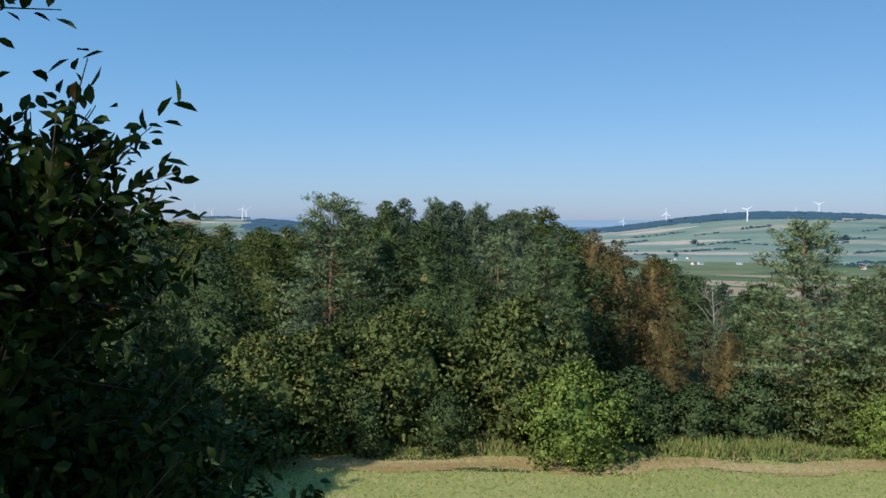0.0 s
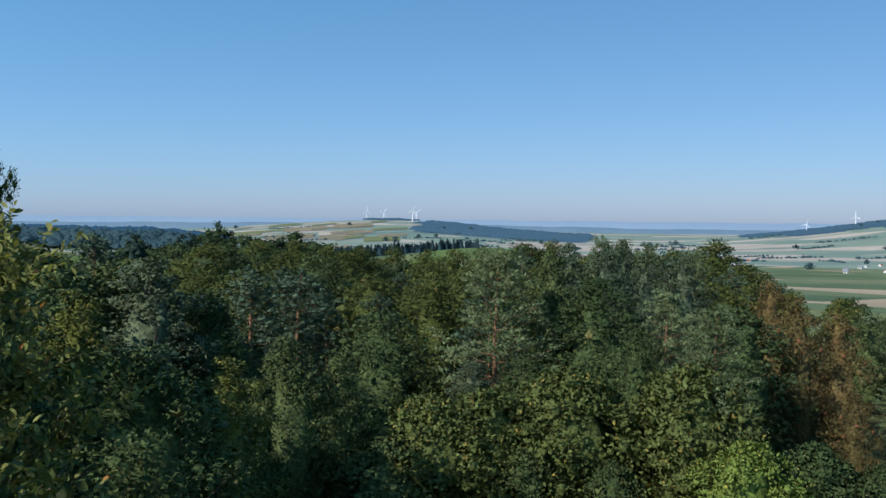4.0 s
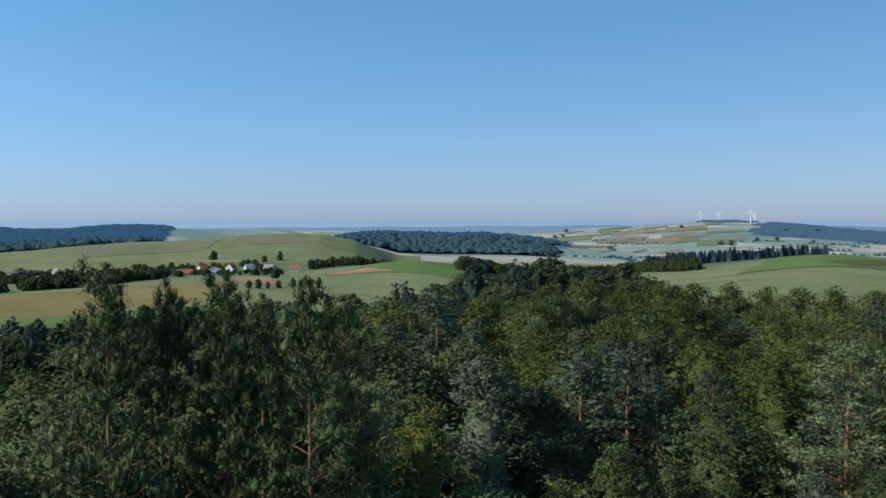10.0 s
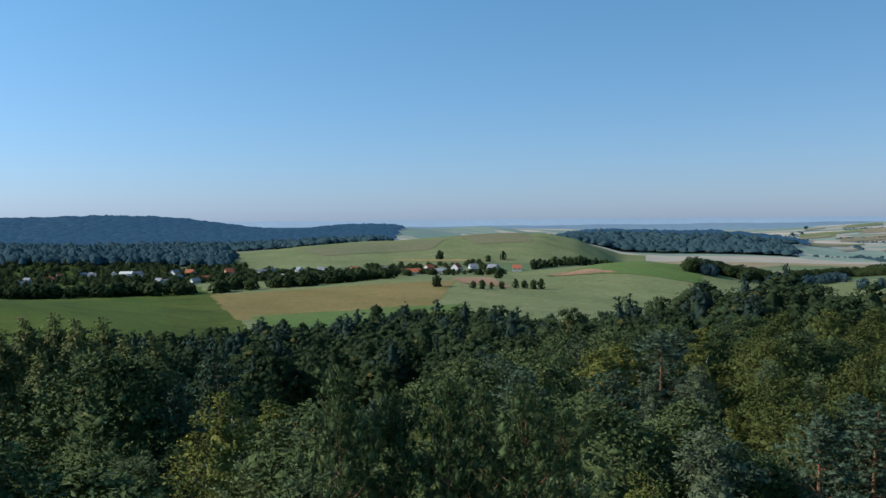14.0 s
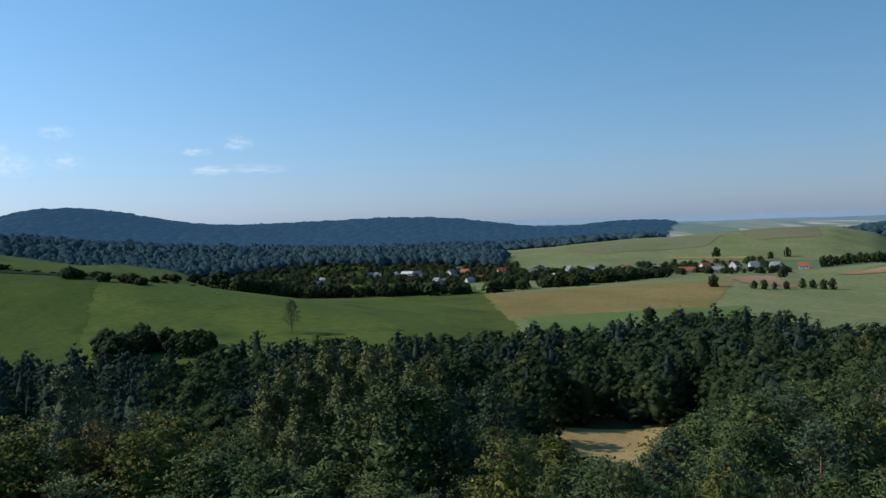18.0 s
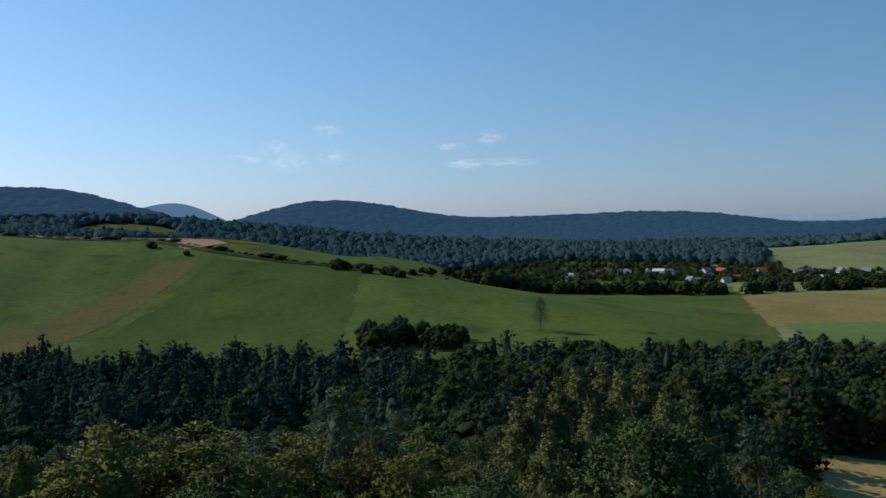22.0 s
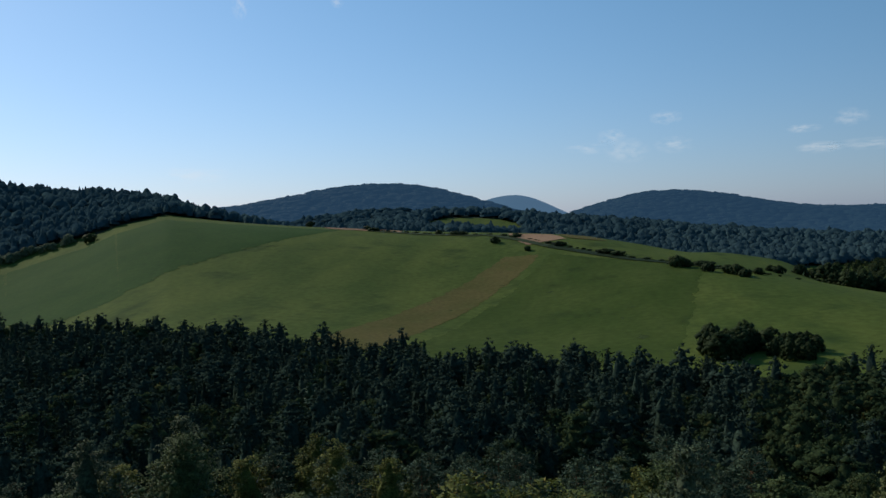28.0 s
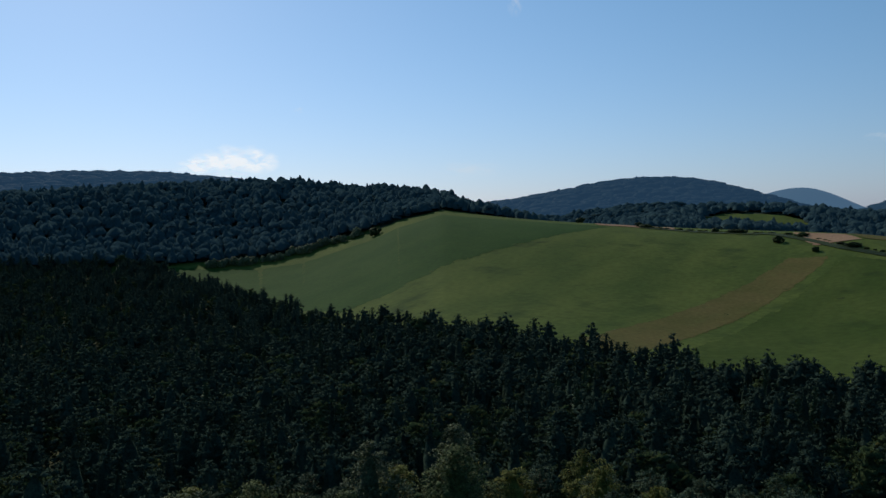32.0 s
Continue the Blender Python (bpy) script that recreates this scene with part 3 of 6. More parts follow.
# ---- trees ----
def broad_tree(rng, height, radius, clumps, per, leaf, lean=0.0, low=0.08, limbs=9, width=0.6, tri=False, lumps=True, core=0.5, lump=0.26):
    """Trunk with limbs, and a crown of leaf clumps set unevenly over its outline: (trunk verts, faces), (crown verts, faces)."""
    bend = rng.normal(size=2) * height * 0.02
    tz = np.linspace(0, 1, 6)
    spine = np.stack([bend[0] * np.sin(tz * 3) + lean * tz, bend[1] * np.sin(tz * 2.3), tz * height * 0.9], -1)
    wood = [tube(spine, 0.014 * height * (1.02 - tz) + 0.015, 6)]
    cen, size = [], []
    for c in range(clumps):
        f = low + (1 - low) * ((c + rng.uniform()) / clumps) ** 0.85
        a = c * 2.39996 + rng.uniform(-0.5, 0.5)
        prof = (np.sin(np.pi * min(1.0, (f - low) / (1 - low) * 0.90 + 0.10) ** 0.85) ** 0.6) * radius * 1.05
        rr = prof * rng.uniform(0.5, 1.1)
        x0, y0 = np.interp(f, tz * 0.9, spine[:, 0]), np.interp(f, tz * 0.9, spine[:, 1])
        cen.append((x0 + math.cos(a) * rr, y0 + math.sin(a) * rr, f * height * rng.uniform(0.95, 1.04)))
        size.append(radius * rng.uniform(0.2, 0.42) * (0.7 if f > 0.85 else 1.0))
    cen, size = np.array(cen), np.array(size)
    for k in range(limbs):
        c = cen[int((k + 0.5) * clumps / limbs)]
        z0 = max(0.12 * height, c[2] - 0.22 * height - 0.1 * radius)
        root = np.array([np.interp(z0, spine[:, 2], spine[:, 0]), np.interp(z0, spine[:, 2], spine[:, 1]), z0])
        m = root * 0.45 + c * 0.55 + np.array([0, 0, -0.03 * height])
        wood.append(tube([root, m, c], [0.0055 * height, 0.0035 * height, 0.01], 4))
    n = clumps * per
    own = rng.integers(0, clumps, n)
    d = rng.normal(size=(n, 3))
    d[:, 2] += 0.25
    d /= np.linalg.norm(d, axis=1)[:, None]
    pos = cen[own] + d * (size[own] * rng.uniform(0.25, 1.0, n) ** 0.5)[:, None] * [1, 1, 0.75]
    from_axis = (cen[own] - [0, 0, 0.5 * height]) / [radius, radius, 0.55 * height]
    out = d * 0.75 + from_axis * 0.55 + [0, 0, 0.2]
    crown = [leaves(rng, pos, leaf, leaf * width, 0.6, d * 0.7, out, tri, 0.95 if lumps else 0.35)]
    hs = np.array([0.0, 0.12, 0.32, 0.55, 0.78, 0.93, 1.0]) if lumps else np.array([0.0, 0.2, 0.55, 0.88, 1.0])
    prof = np.sin(np.pi * np.minimum(1.0, hs * 0.90 + 0.10) ** 0.85) ** 0.6 * radius * core
    prof[-1] = 0.05
    crown.append(hull(rng, spine, (low + 0.02 + (0.93 - low) * hs) * height, prof, 8 if lumps else 6, tri))
    if lump:
        crown.append(blobs(rng, cen, size * lump, (cen - [0, 0, 0.5 * height]) / [radius, radius, 0.55 * height], tri))
    return joined(wood), joined(crown)


def pine_tree_mesh(rng, height, radius, whorls, arms, puffs, per, tuft, bare=0.2, tri=False, thick=1.0, lumps=True, knob=0.62, flat=0.7, thin=0.34, taper=0.65):
    """Straight trunk, whorls of rising branches, and puffs of needle tufts on their outer part."""
    bend = rng.normal(size=2) * height * 0.012
    tz = np.linspace(0, 1, 6)
    spine = np.stack([bend[0] * np.sin(tz * 3), bend[1] * np.sin(tz * 2.5), tz * height * 0.98], -1)
    wood = [tube(spine, 0.0115 * height * (1.03 - tz) + 0.01, 6)]
    cen, size, lie = [], [], []
    for w in range(whorls):
        f = bare + (0.93 - bare) * ((w + rng.uniform(-0.25, 0.25)) / (whorls - 1))
        f = min(max(f, bare), 0.94)
        g = (f - bare) / (1 - bare)
        prof = radius * (0.55 + 0.45 * math.sin(math.pi * (0.15 + 0.5 * g))) * (1 - g) ** taper + 0.035 * height * (1 - 0.6 * g)
        for k in range(arms):
            if rng.uniform() < 0.1:
                continue
            a = w * 1.3 + k * 2 * np.pi / arms + rng.uniform(-0.4, 0.4)
            ln = prof * rng.uniform(0.6, 1.12)
            root = np.array([np.interp(f, tz, spine[:, 0]), np.interp(f, tz, spine[:, 1]), f * height * 0.98])
            out = np.array([math.cos(a), math.sin(a), 0])
            side = np.array([-math.sin(a), math.cos(a), 0])
            tilt = rng.uniform(0.0, 0.35) + 1.0 * g ** 2
            tip = root + out * ln + np.array([0, 0, ln * tilt])
            mid = root + out * ln * 0.55 + np.array([0, 0, ln * tilt * 0.35])
            wood.append(tube([root, mid, tip], [0.0036 * height * (1.15 - f) + 0.006, 0.0022 * height * (1.15 - f) + 0.005, 0.006], 3))
            m = max(2, int(round(puffs * (0.45 + 0.55 * ln / radius))))
            for q in range(m):
                u = 1.0 - 0.62 * q / max(1, m - 1) * rng.uniform(0.8, 1.1)
                p = root + (mid - root) * min(1, u / 0.55) + (tip - mid) * max(0, (u - 0.55) / 0.45)
                cen.append(p + side * ln * 0.26 * rng.uniform(-1, 1) * (0.3 if q == 0 else 1) + np.array([0, 0, 0.12 + 0.2 * rng.normal()]))
                size.append(thick * rng.uniform(0.24, 0.4) * (0.7 + 0.3 * ln / radius))
                lie.append(out * 0.5 + np.array([0, 0, 0.8]))
    for q in range(11):
        cen.append(spine[-1] + np.array([rng.normal() * (0.05 + 0.05 * q), rng.normal() * (0.05 + 0.05 * q), -0.2 * q + 0.2]))
        size.append((0.16 + 0.012 * q) * thick)
        lie.append(np.array([0, 0, 1.0]))
    cen, size, lie = np.array(cen), np.array(size), np.array(lie)
    n = len(cen) * per
    own = np.repeat(np.arange(len(cen)), per)
    d = rng.normal(size=(n, 3))
    d[:, 2] += 0.3
    d /= np.linalg.norm(d, axis=1)[:, None]
    pos = cen[own] + d * (size[own] * rng.uniform(0.3, 1.0, n))[:, None] * [1.15, 1.15, flat]
    axis = np.stack([cen[own, 0] / radius, cen[own, 1] / radius, 0.25 + 0 * own], -1)
    crown = [leaves(rng, pos, tuft, tuft * thin, 0.4, d * 0.5 + lie[own] * 0.9, d * 0.7 + axis * 0.6 + [0, 0, 0.1], tri, 0.7 if lumps else 0.35)]
    gs = np.array([0.0, 0.12, 0.6, 1.0])
    prof = radius * (0.55 + 0.45 * np.sin(np.pi * (0.15 + 0.5 * gs))) * (1 - gs) ** 0.7 * 0.5 + 0.03
    prof[0] *= 0.35
    if not lumps:
        crown.append(hull(rng, spine, (bare + (0.97 - bare) * gs) * height, prof, 5, tri))
    else:
        crown.append(blobs(rng, cen, size * knob, np.stack([cen[:, 0] / radius, cen[:, 1] / radius, 0.3 + 0 * size], -1), tri))
    return joined(wood), joined(crown)


def spruce_tree_mesh(rng, height, radius, tiers, per, tuft, tri=False):
    tz = np.linspace(0, 1, 4)
    wood = [tube(np.stack([tz * 0, tz * 0, tz * height], -1), 0.012 * height * (1.03 - tz), 5)]
    n = tiers * per
    f = 0.05 + 0.95 * ((np.arange(n) + 0.5) / n) ** 0.8
    a = rng.uniform(0, 2 * np.pi, n)
    step = 1.0 / tiers
    saw = 0.66 + 0.34 * (1 - (f % step) / step)
    rr = radius * (1 - f) ** 0.85 * saw * rng.uniform(0.5, 1.06, n) + 0.06
    p = np.stack([np.cos(a) * rr, np.sin(a) * rr, f * height - rr * 0.18], -1)
    way = np.stack([np.cos(a), np.sin(a), np.full_like(a, -0.15)], -1)
    fs = np.array([0.04, 0.1, 0.35, 0.7, 0.97])
    inner = hull(rng, np.array([[0, 0, 0], [0, 0, height]]), fs * height, radius * (1 - fs) ** 0.85 * 0.62, 6, tri)
    return joined(wood), joined([leaves(rng, p, tuft, tuft * 0.5, 0.8, way, way + [0, 0, 0.5], tri), inner])


def bush_mesh(rng, height, radius, clumps, per, leaf):
    return broad_tree(rng, height, radius, clumps, per, leaf, 0.0, 0.03, 7, 0.62)


KINDS = {}


def kind(key, name, category, label, leaf_mat, bark_mat, makers):
    KINDS[key] = (name, category, label, [])
    for (wv, wf), (lv, lf) in makers:
        KINDS[key][3].append((mesh_from("trunk", wv, wf, [M[bark_mat]], None, True), mesh_from("crown", lv, lf, [M[leaf_mat]])))


G = np.random.default_rng
kind("pine", "pine_tree", "pine tree", "tall Scots pine with grey-green needles and an orange trunk", "scots_leaf", "pine_bark",
     [pine_tree_mesh(G(10 + k), 13.0, 3.4, 16, 6, 8, 36, 0.22, (0.06, 0.14, 0.10)[k], True, 1.4, True, 0.28, 0.7, 0.36) for k in range(3)])
kind("pine_close", "pine_tree", "pine tree", "tall green pine in a close row at the wood edge", "brightened_pine_leaf", "pine_bark",
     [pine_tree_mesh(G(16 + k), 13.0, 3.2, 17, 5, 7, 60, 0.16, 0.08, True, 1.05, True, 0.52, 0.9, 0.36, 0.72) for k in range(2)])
kind("pine_m", "pine_tree", "pine tree", "dark green pine in the dense wood", "pine_leaf", "pine_bark",
     [pine_tree_mesh(G(20 + k), 13.0, 2.5, 14, 5, 4, 26, 0.27, 0.10, True, 1.5, True, 0.4, 1.0, 0.42) for k in range(3)])
kind("leafy", "broadleaf_tree", "tree", "full green broadleaf tree at the wood's edge", "leaf", "bark",
     [broad_tree(G(30 + k), 12.0, (2.9, 3.4, 2.5)[k], 115, 120, 0.21, width=0.75, tri=True) for k in range(3)])
kind("leafy_m", "broadleaf_tree", "tree", "green broadleaf tree in the dense wood", "leaf", "bark",
     [broad_tree(G(40 + k), 12.0, (3.1, 3.7, 2.7)[k], 96, 80, 0.27, width=0.75, tri=True) for k in range(3)])
kind("beech", "beech_tree", "beech tree", "broad olive-green beech with a rounded crown", "beech_leaf", "bark",
     [broad_tree(G(130 + k), 12.0, (3.5, 4.0, 3.1)[k], 110, 84, 0.25, width=0.75, tri=True, low=0.05) for k in range(3)])
kind("grey", "aspen_tree", "tree", "slender grey-green aspen in the wood", "grey_leaf", "bark",
     [broad_tree(G(50 + k), 12.0, 2.0, 90, 100, 0.19, limbs=7, width=0.75, tri=True) for k in range(2)])
kind("grey_m", "aspen_tree", "tree", "slender grey-green aspen in the wood", "grey_leaf", "bark",
     [broad_tree(G(55 + k), 12.0, 2.0, 66, 80, 0.24, limbs=6, width=0.75, tri=True) for k in range(2)])
kind("birch", "birch_tree", "birch tree", "yellowish-green birch with a pale trunk", "birch_leaf", "birch_bark",
     [broad_tree(G(60 + k), 12.0, 2.0, 90, 100, 0.18, limbs=8, width=0.75, tri=True) for k in range(2)])
kind("birch_m", "birch_tree", "birch tree", "yellowish-green birch with a pale trunk", "birch_leaf", "birch_bark",
     [broad_tree(G(65 + k), 12.0, 2.2, 70, 84, 0.23, limbs=6, width=0.75, tri=True) for k in range(2)])
kind("brown", "turning_tree", "tree", "broadleaf tree with browning late-summer leaves", "brown_leaf", "bark",
     [broad_tree(G(70 + k), 11.0, 2.4, 90, 95, 0.19, width=0.75, tri=True) for k in range(2)])
kind("spruce_m", "spruce_tree", "spruce tree", "dark pointed spruce in the wood", "spruce_leaf", "bark",
     [spruce_tree_mesh(G(80 + k), 14.0, 3.4, 15, 190, 0.5, True) for k in range(2)])
kind("willow", "willow_tree", "willow tree", "tall olive-green willow standing out of the wood", "willow_leaf", "bark",
     [broad_tree(G(120 + k), 12.0, (1.9, 2.3)[k], 100, 80, 0.24, width=0.6, tri=True, low=0.04) for k in range(2)])
kind("hazel", "hazel_bush", "bush", "bright green hazel bush at the meadow's edge", "hazel_leaf", "bark",
     [bush_mesh(G(90 + k), 5.0, (2.6, 2.2)[k], 80, 100, 0.20) for k in range(2)])
kind("lime_hazel", "hazel_bush", "bush", "lime-green hazel bush in full sun at the meadow's edge", "lime_hazel_leaf", "bark",
     [bush_mesh(G(93), 5.0, 2.6, 80, 110, 0.20)])
kind("shrub", "shrub", "bush", "dull green shrub below the trees", "leaf", "bark",
     [bush_mesh(G(95 + k), 4.0, 2.0, 60, 80, 0.18) for k in range(2)])

FIRST = {}


def plant(key, az, r, height, seed=0, wide=1.0, label=""):
    """One tree on the ground: an empty at its foot with trunk and crown."""
    name, category, text, meshes = KINDS[key]
    pick = seed % len(meshes)
    trunk, crown = meshes[pick]
    x, y = polar(az, r)
    top = max(v.co.z for v in trunk.vertices) if (key, pick) not in FIRST else FIRST[key, pick][1]
    s = height / {"hazel": 5.0, "lime_hazel": 5.0, "shrub": 4.0, "brown": 11.0, "spruce_m": 14.0, "pine": 13.0, "pine_m": 13.0, "pine_close": 13.0}.get(key, 12.0)
    m = Matrix.LocRotScale((x, y, gz(x, y) - 0.1), Euler((0, 0, seed * 1.7)), (s * wide, s * wide, s))
    root = new(name)
    root.empty_display_size = 0.5
    root.matrix_basis = m
    for n, me in (("trunk", trunk), ("crown", crown)):
        o = new(n, me)
        o.parent = root
    FIRST[key, pick] = (root, top)
    return tagged(root, label or text, category, group="trees of the wood" if key not in ("hazel", "lime_hazel", "shrub") else "bushes of the wood")


def blades(rng, centres, length, width, along):
    """Leaves seen close by: two halves folded along the midrib, rounded and pointed."""
    n = len(centres)
    d = along + rng.normal(size=(n, 3)) * 0.45
    d /= np.linalg.norm(d, axis=1)[:, None]
    nor = rng.normal(size=(n, 3))
    nor[:, 2] = np.abs(nor[:, 2]) + 0.7
    s = np.cross(d, nor)
    s /= np.linalg.norm(s, axis=1)[:, None] + 1e-9
    up = np.cross(s, d)
    ln = (length * rng.uniform(0.65, 1.3, n))[:, None]
    wd = (width * rng.uniform(0.75, 1.2, n))[:, None]
    a, b = centres - d * ln * 0.5, centres + d * ln * 0.5 - up * ln * 0.1
    halves = []
    for side in (1, -1):
        p = centres - d * ln * 0.22 + side * s * wd * 0.42 + up * wd * 0.14
        q = centres + d * ln * 0.14 + side * s * wd * 0.46 + up * wd * 0.12
        halves += [a, p, q, b] if side > 0 else [b, q, p, a]
    soft = up + rng.normal(size=(n, 3)) * 0.1
    v = np.concatenate([np.stack(halves, 1), np.repeat(soft[:, None], 8, 1)], -1).reshape(-1, 6)
    return v, np.arange(8 * n).reshape(-1, 4)


# trees right beside the way up, with leaves large enough to tell apart
def close_tree(name, seed, az, r, height, radius, twigs, label, leaf_mat="cherry_leaf", leaf=0.12):
    """Trunk, limbs, and twigs with leaves set alternately along them."""
    g = np.random.default_rng(seed)
    x, y = polar(az, r)
    root = tagged(new(name), label, "tree", "trees of the wood")
    root.matrix_basis = pose(x, y, gz(x, y) - 0.1)
    tz = np.linspace(0, 1, 8)
    spine = np.stack([0.25 * np.sin(tz * 4), 0.2 * np.sin(tz * 3), tz * height * 0.93], -1)
    wood, pos, way = [tube(spine, 0.13 * (1.04 - tz), 8)], [], []
    for k in range(60):
        f = 0.14 + 0.82 * (k + g.uniform()) / 60
        a = k * 2.4 + g.uniform(-0.4, 0.4)
        ln = radius * min(1.0, 0.55 + f) * min(1.0, math.sqrt((1 - f) / 0.28)) * g.uniform(0.7, 1.08)
        base = np.array([np.interp(f, tz, spine[:, 0]), np.interp(f, tz, spine[:, 1]), f * height * 0.93])
        out = np.array([math.cos(a), math.sin(a), 0.0])
        tip = base + out * ln + np.array([0, 0, ln * g.uniform(0.15, 0.6)])
        mid = (base + tip) / 2 - np.array([0, 0, 0.08 * ln])
        wood.append(tube([base, mid, tip], [0.035 * (1.1 - f) + 0.01, 0.02 * (1.1 - f) + 0.008, 0.006], 5))
        for q in range(twigs):
            s = g.uniform(0.25, 1.0)
            p0 = base + (mid - base) * min(1, 2 * s) + (tip - mid) * max(0, 2 * s - 1)
            d = out * 0.6 + g.normal(size=3) * 0.6 + np.array([0, 0, 0.55])
            d /= np.linalg.norm(d)
            tl = g.uniform(0.45, 0.95) * (0.6 + 0.4 * s)
            if q % 2 == 0:
                wood.append(tube([p0, p0 + d * tl * 0.5, p0 + d * tl], [0.008, 0.006, 0.003], 3))
            n = 19
            u = np.linspace(0.12, 1.04, n)
            side = np.cross(d, g.normal(size=3))
            side /= np.linalg.norm(side)
            sg = np.where(np.arange(n) % 2 == 0, 1.0, -1.0)[:, None]
            pos.append(p0 + d * tl * u[:, None] + side * sg * 0.05 + g.normal(size=(n, 3)) * 0.02)
            way.append(d * 0.8 + side * sg * 0.9)
    wv, wf = joined(wood)
    pos = np.concatenate(pos)
    fs = np.array([0.12, 0.2, 0.5, 0.78, 0.93])
    leaf_part, inner = blades(g, pos, leaf, leaf * 0.5, np.concatenate(way)), hull(g, spine, fs * height, radius * np.array([0.1, 0.3, 0.35, 0.2, 0.05]), 9, False)
    if radius < 3:
        inner = (inner[0][:0], inner[1][:0])
    lv, lf = joined([leaf_part, inner])
    which = np.concatenate([np.zeros(len(leaf_part[1]), int), np.ones(len(inner[1]), int)])
    for n, me in (("trunk", mesh_from("trunk", wv, wf, [M["bark"]], None, True)), ("crown", mesh_from("crown", lv, lf, [M[leaf_mat], M["spruce_leaf"]], which))):
        new(n, me).parent = root
    return root


close_tree("cherry_tree", 301, 40.3, 4.5, 14.6, 0.90, 56, "dark leafy wild cherry standing alone above the saplings", leaf=0.10)
close_tree("cherry_tree", 303, 28.0, 4.5, 12.9, 0.80, 56, "dark leafy young cherry in the shade of taller trees", leaf=0.10)
close_tree("cherry_tree", 304, 20.5, 6.6, 10.9, 1.3, 50, "dark leafy cherry sapling in deep shade")
close_tree("cherry_tree", 302, 43.5, 10.8, 15.6, 2.6, 52, "wild cherry with yellowing and a few red leaves", "yellowing_leaf")

# trees with a place of their own
OWN = [  # kind, az, r, height, seed, width
    ("pine", 7.0, 51, 12.8, 0, 1.45), ("pine", -7.0, 45, 10.3, 1, 1.2), ("pine", -22.6, 48.5, 11.4, 2, 1.5), ("pine", -27.5, 49, 9.4, 0, 1.2),
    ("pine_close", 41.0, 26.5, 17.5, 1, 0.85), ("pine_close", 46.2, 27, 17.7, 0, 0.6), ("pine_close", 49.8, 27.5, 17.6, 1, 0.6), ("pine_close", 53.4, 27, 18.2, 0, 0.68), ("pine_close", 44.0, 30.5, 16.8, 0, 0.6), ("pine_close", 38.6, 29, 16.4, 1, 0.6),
    ("lime_hazel", -8.8, 40.5, 4.6, 0, 1.0), ("lime_hazel", -27.5, 46.5, 3.0, 1, 1.0), ("hazel", -5.5, 44, 7.4, 1, 1.0), ("hazel", 2.5, 44.5, 6.6, 0, 1.1), ("leafy", -2.0, 47, 8.6, 1, 0.95), ("leafy", 3.6, 56, 12.0, 2, 0.9),
    ("hazel", 7.5, 43, 6.0, 1, 1.1), ("hazel", 11.5, 42, 5.6, 0, 1.1), ("shrub", 5.0, 41.5, 3.4, 1, 1.0), ("shrub", -0.5, 41.5, 3.0, 0, 1.0), ("shrub", -13.0, 45, 3.8, 1, 1.2),
    ("shrub", -16.5, 45.5, 3.0, 0, 1.3), ("hazel", -24.5, 48, 4.4, 1, 1.1), ("hazel", -29, 50, 5.4, 0, 1.2), ("shrub", -20, 47, 3.6, 0, 1.2),
    ("brown", -11.5, 56, 9.6, 0, 1.0), ("brown", -13.8, 58, 8.8, 1, 1.0), ("brown", -10.0, 62, 10.3, 1, 0.9), ("brown", -14.8, 47, 6.0, 0, 1.0), ("brown", -18.5, 48, 5.4, 1, 1.1),
    ("grey", 0.2, 60, 12.2, 0, 1.05), ("grey", 2.6, 63, 12.4, 1, 1.0), ("grey", -2.2, 62, 11.8, 1, 1.0), ("grey", -4.6, 66, 11.8, 0, 1.0), ("grey", -0.8, 66, 12.3, 1, 1.05),
    ("pine", -2.5, 72, 12.6, 2, 0.8), ("pine", 0.4, 74, 13.2, 0, 0.8), ("pine", -5.4, 71, 12.2, 1, 0.75),
    ("birch", 24.5, 34.5, 8.6, 0, 1.4), ("leafy", 21.0, 40, 8.5, 0, 1.1), ("leafy", 17.5, 41, 7.6, 2, 1.0), ("shrub", 14.5, 40, 4.0, 0, 1.4), ("leafy", 28.0, 33, 8.4, 1, 1.0),
    # unseen tall trees, added to keep the sun off the close cherries
    ("leafy", 98, 8.4, 19.0, 0, 0.85), ("leafy", 114, 12.5, 20.0, 1, 0.9), ("leafy", 80, 7.5, 12.0, 2, 0.9), ("leafy", 128, 9.5, 17.0, 2, 0.9), ("leafy", 146, 12, 19.0, 0, 0.9), ("leafy", 139, 17, 21.0, 1, 0.9),  ("leafy", 58, 15, 14.0, 1, 1.0), ("leafy", 82, 19, 17.0, 2, 1.1), ("leafy", 92, 24, 17.0, 1, 1.1), ("leafy", 108, 22, 17.0, 0, 1.0),
    ("leafy", 32, 13, 8.0, 0, 1.1), ("leafy", 26, 20, 7.0, 2, 1.1), ("shrub", 22, 12, 5.0, 1, 1.3), ("shrub", 20, 24, 5.0, 0, 1.4), ("leafy", 98.6, 47, 14.8, 1, 1.2), ("birch", 112.4, 121, 14.0, 1, 1.4), ("birch", 111.2, 108, 14.5, 0, 1.3)]
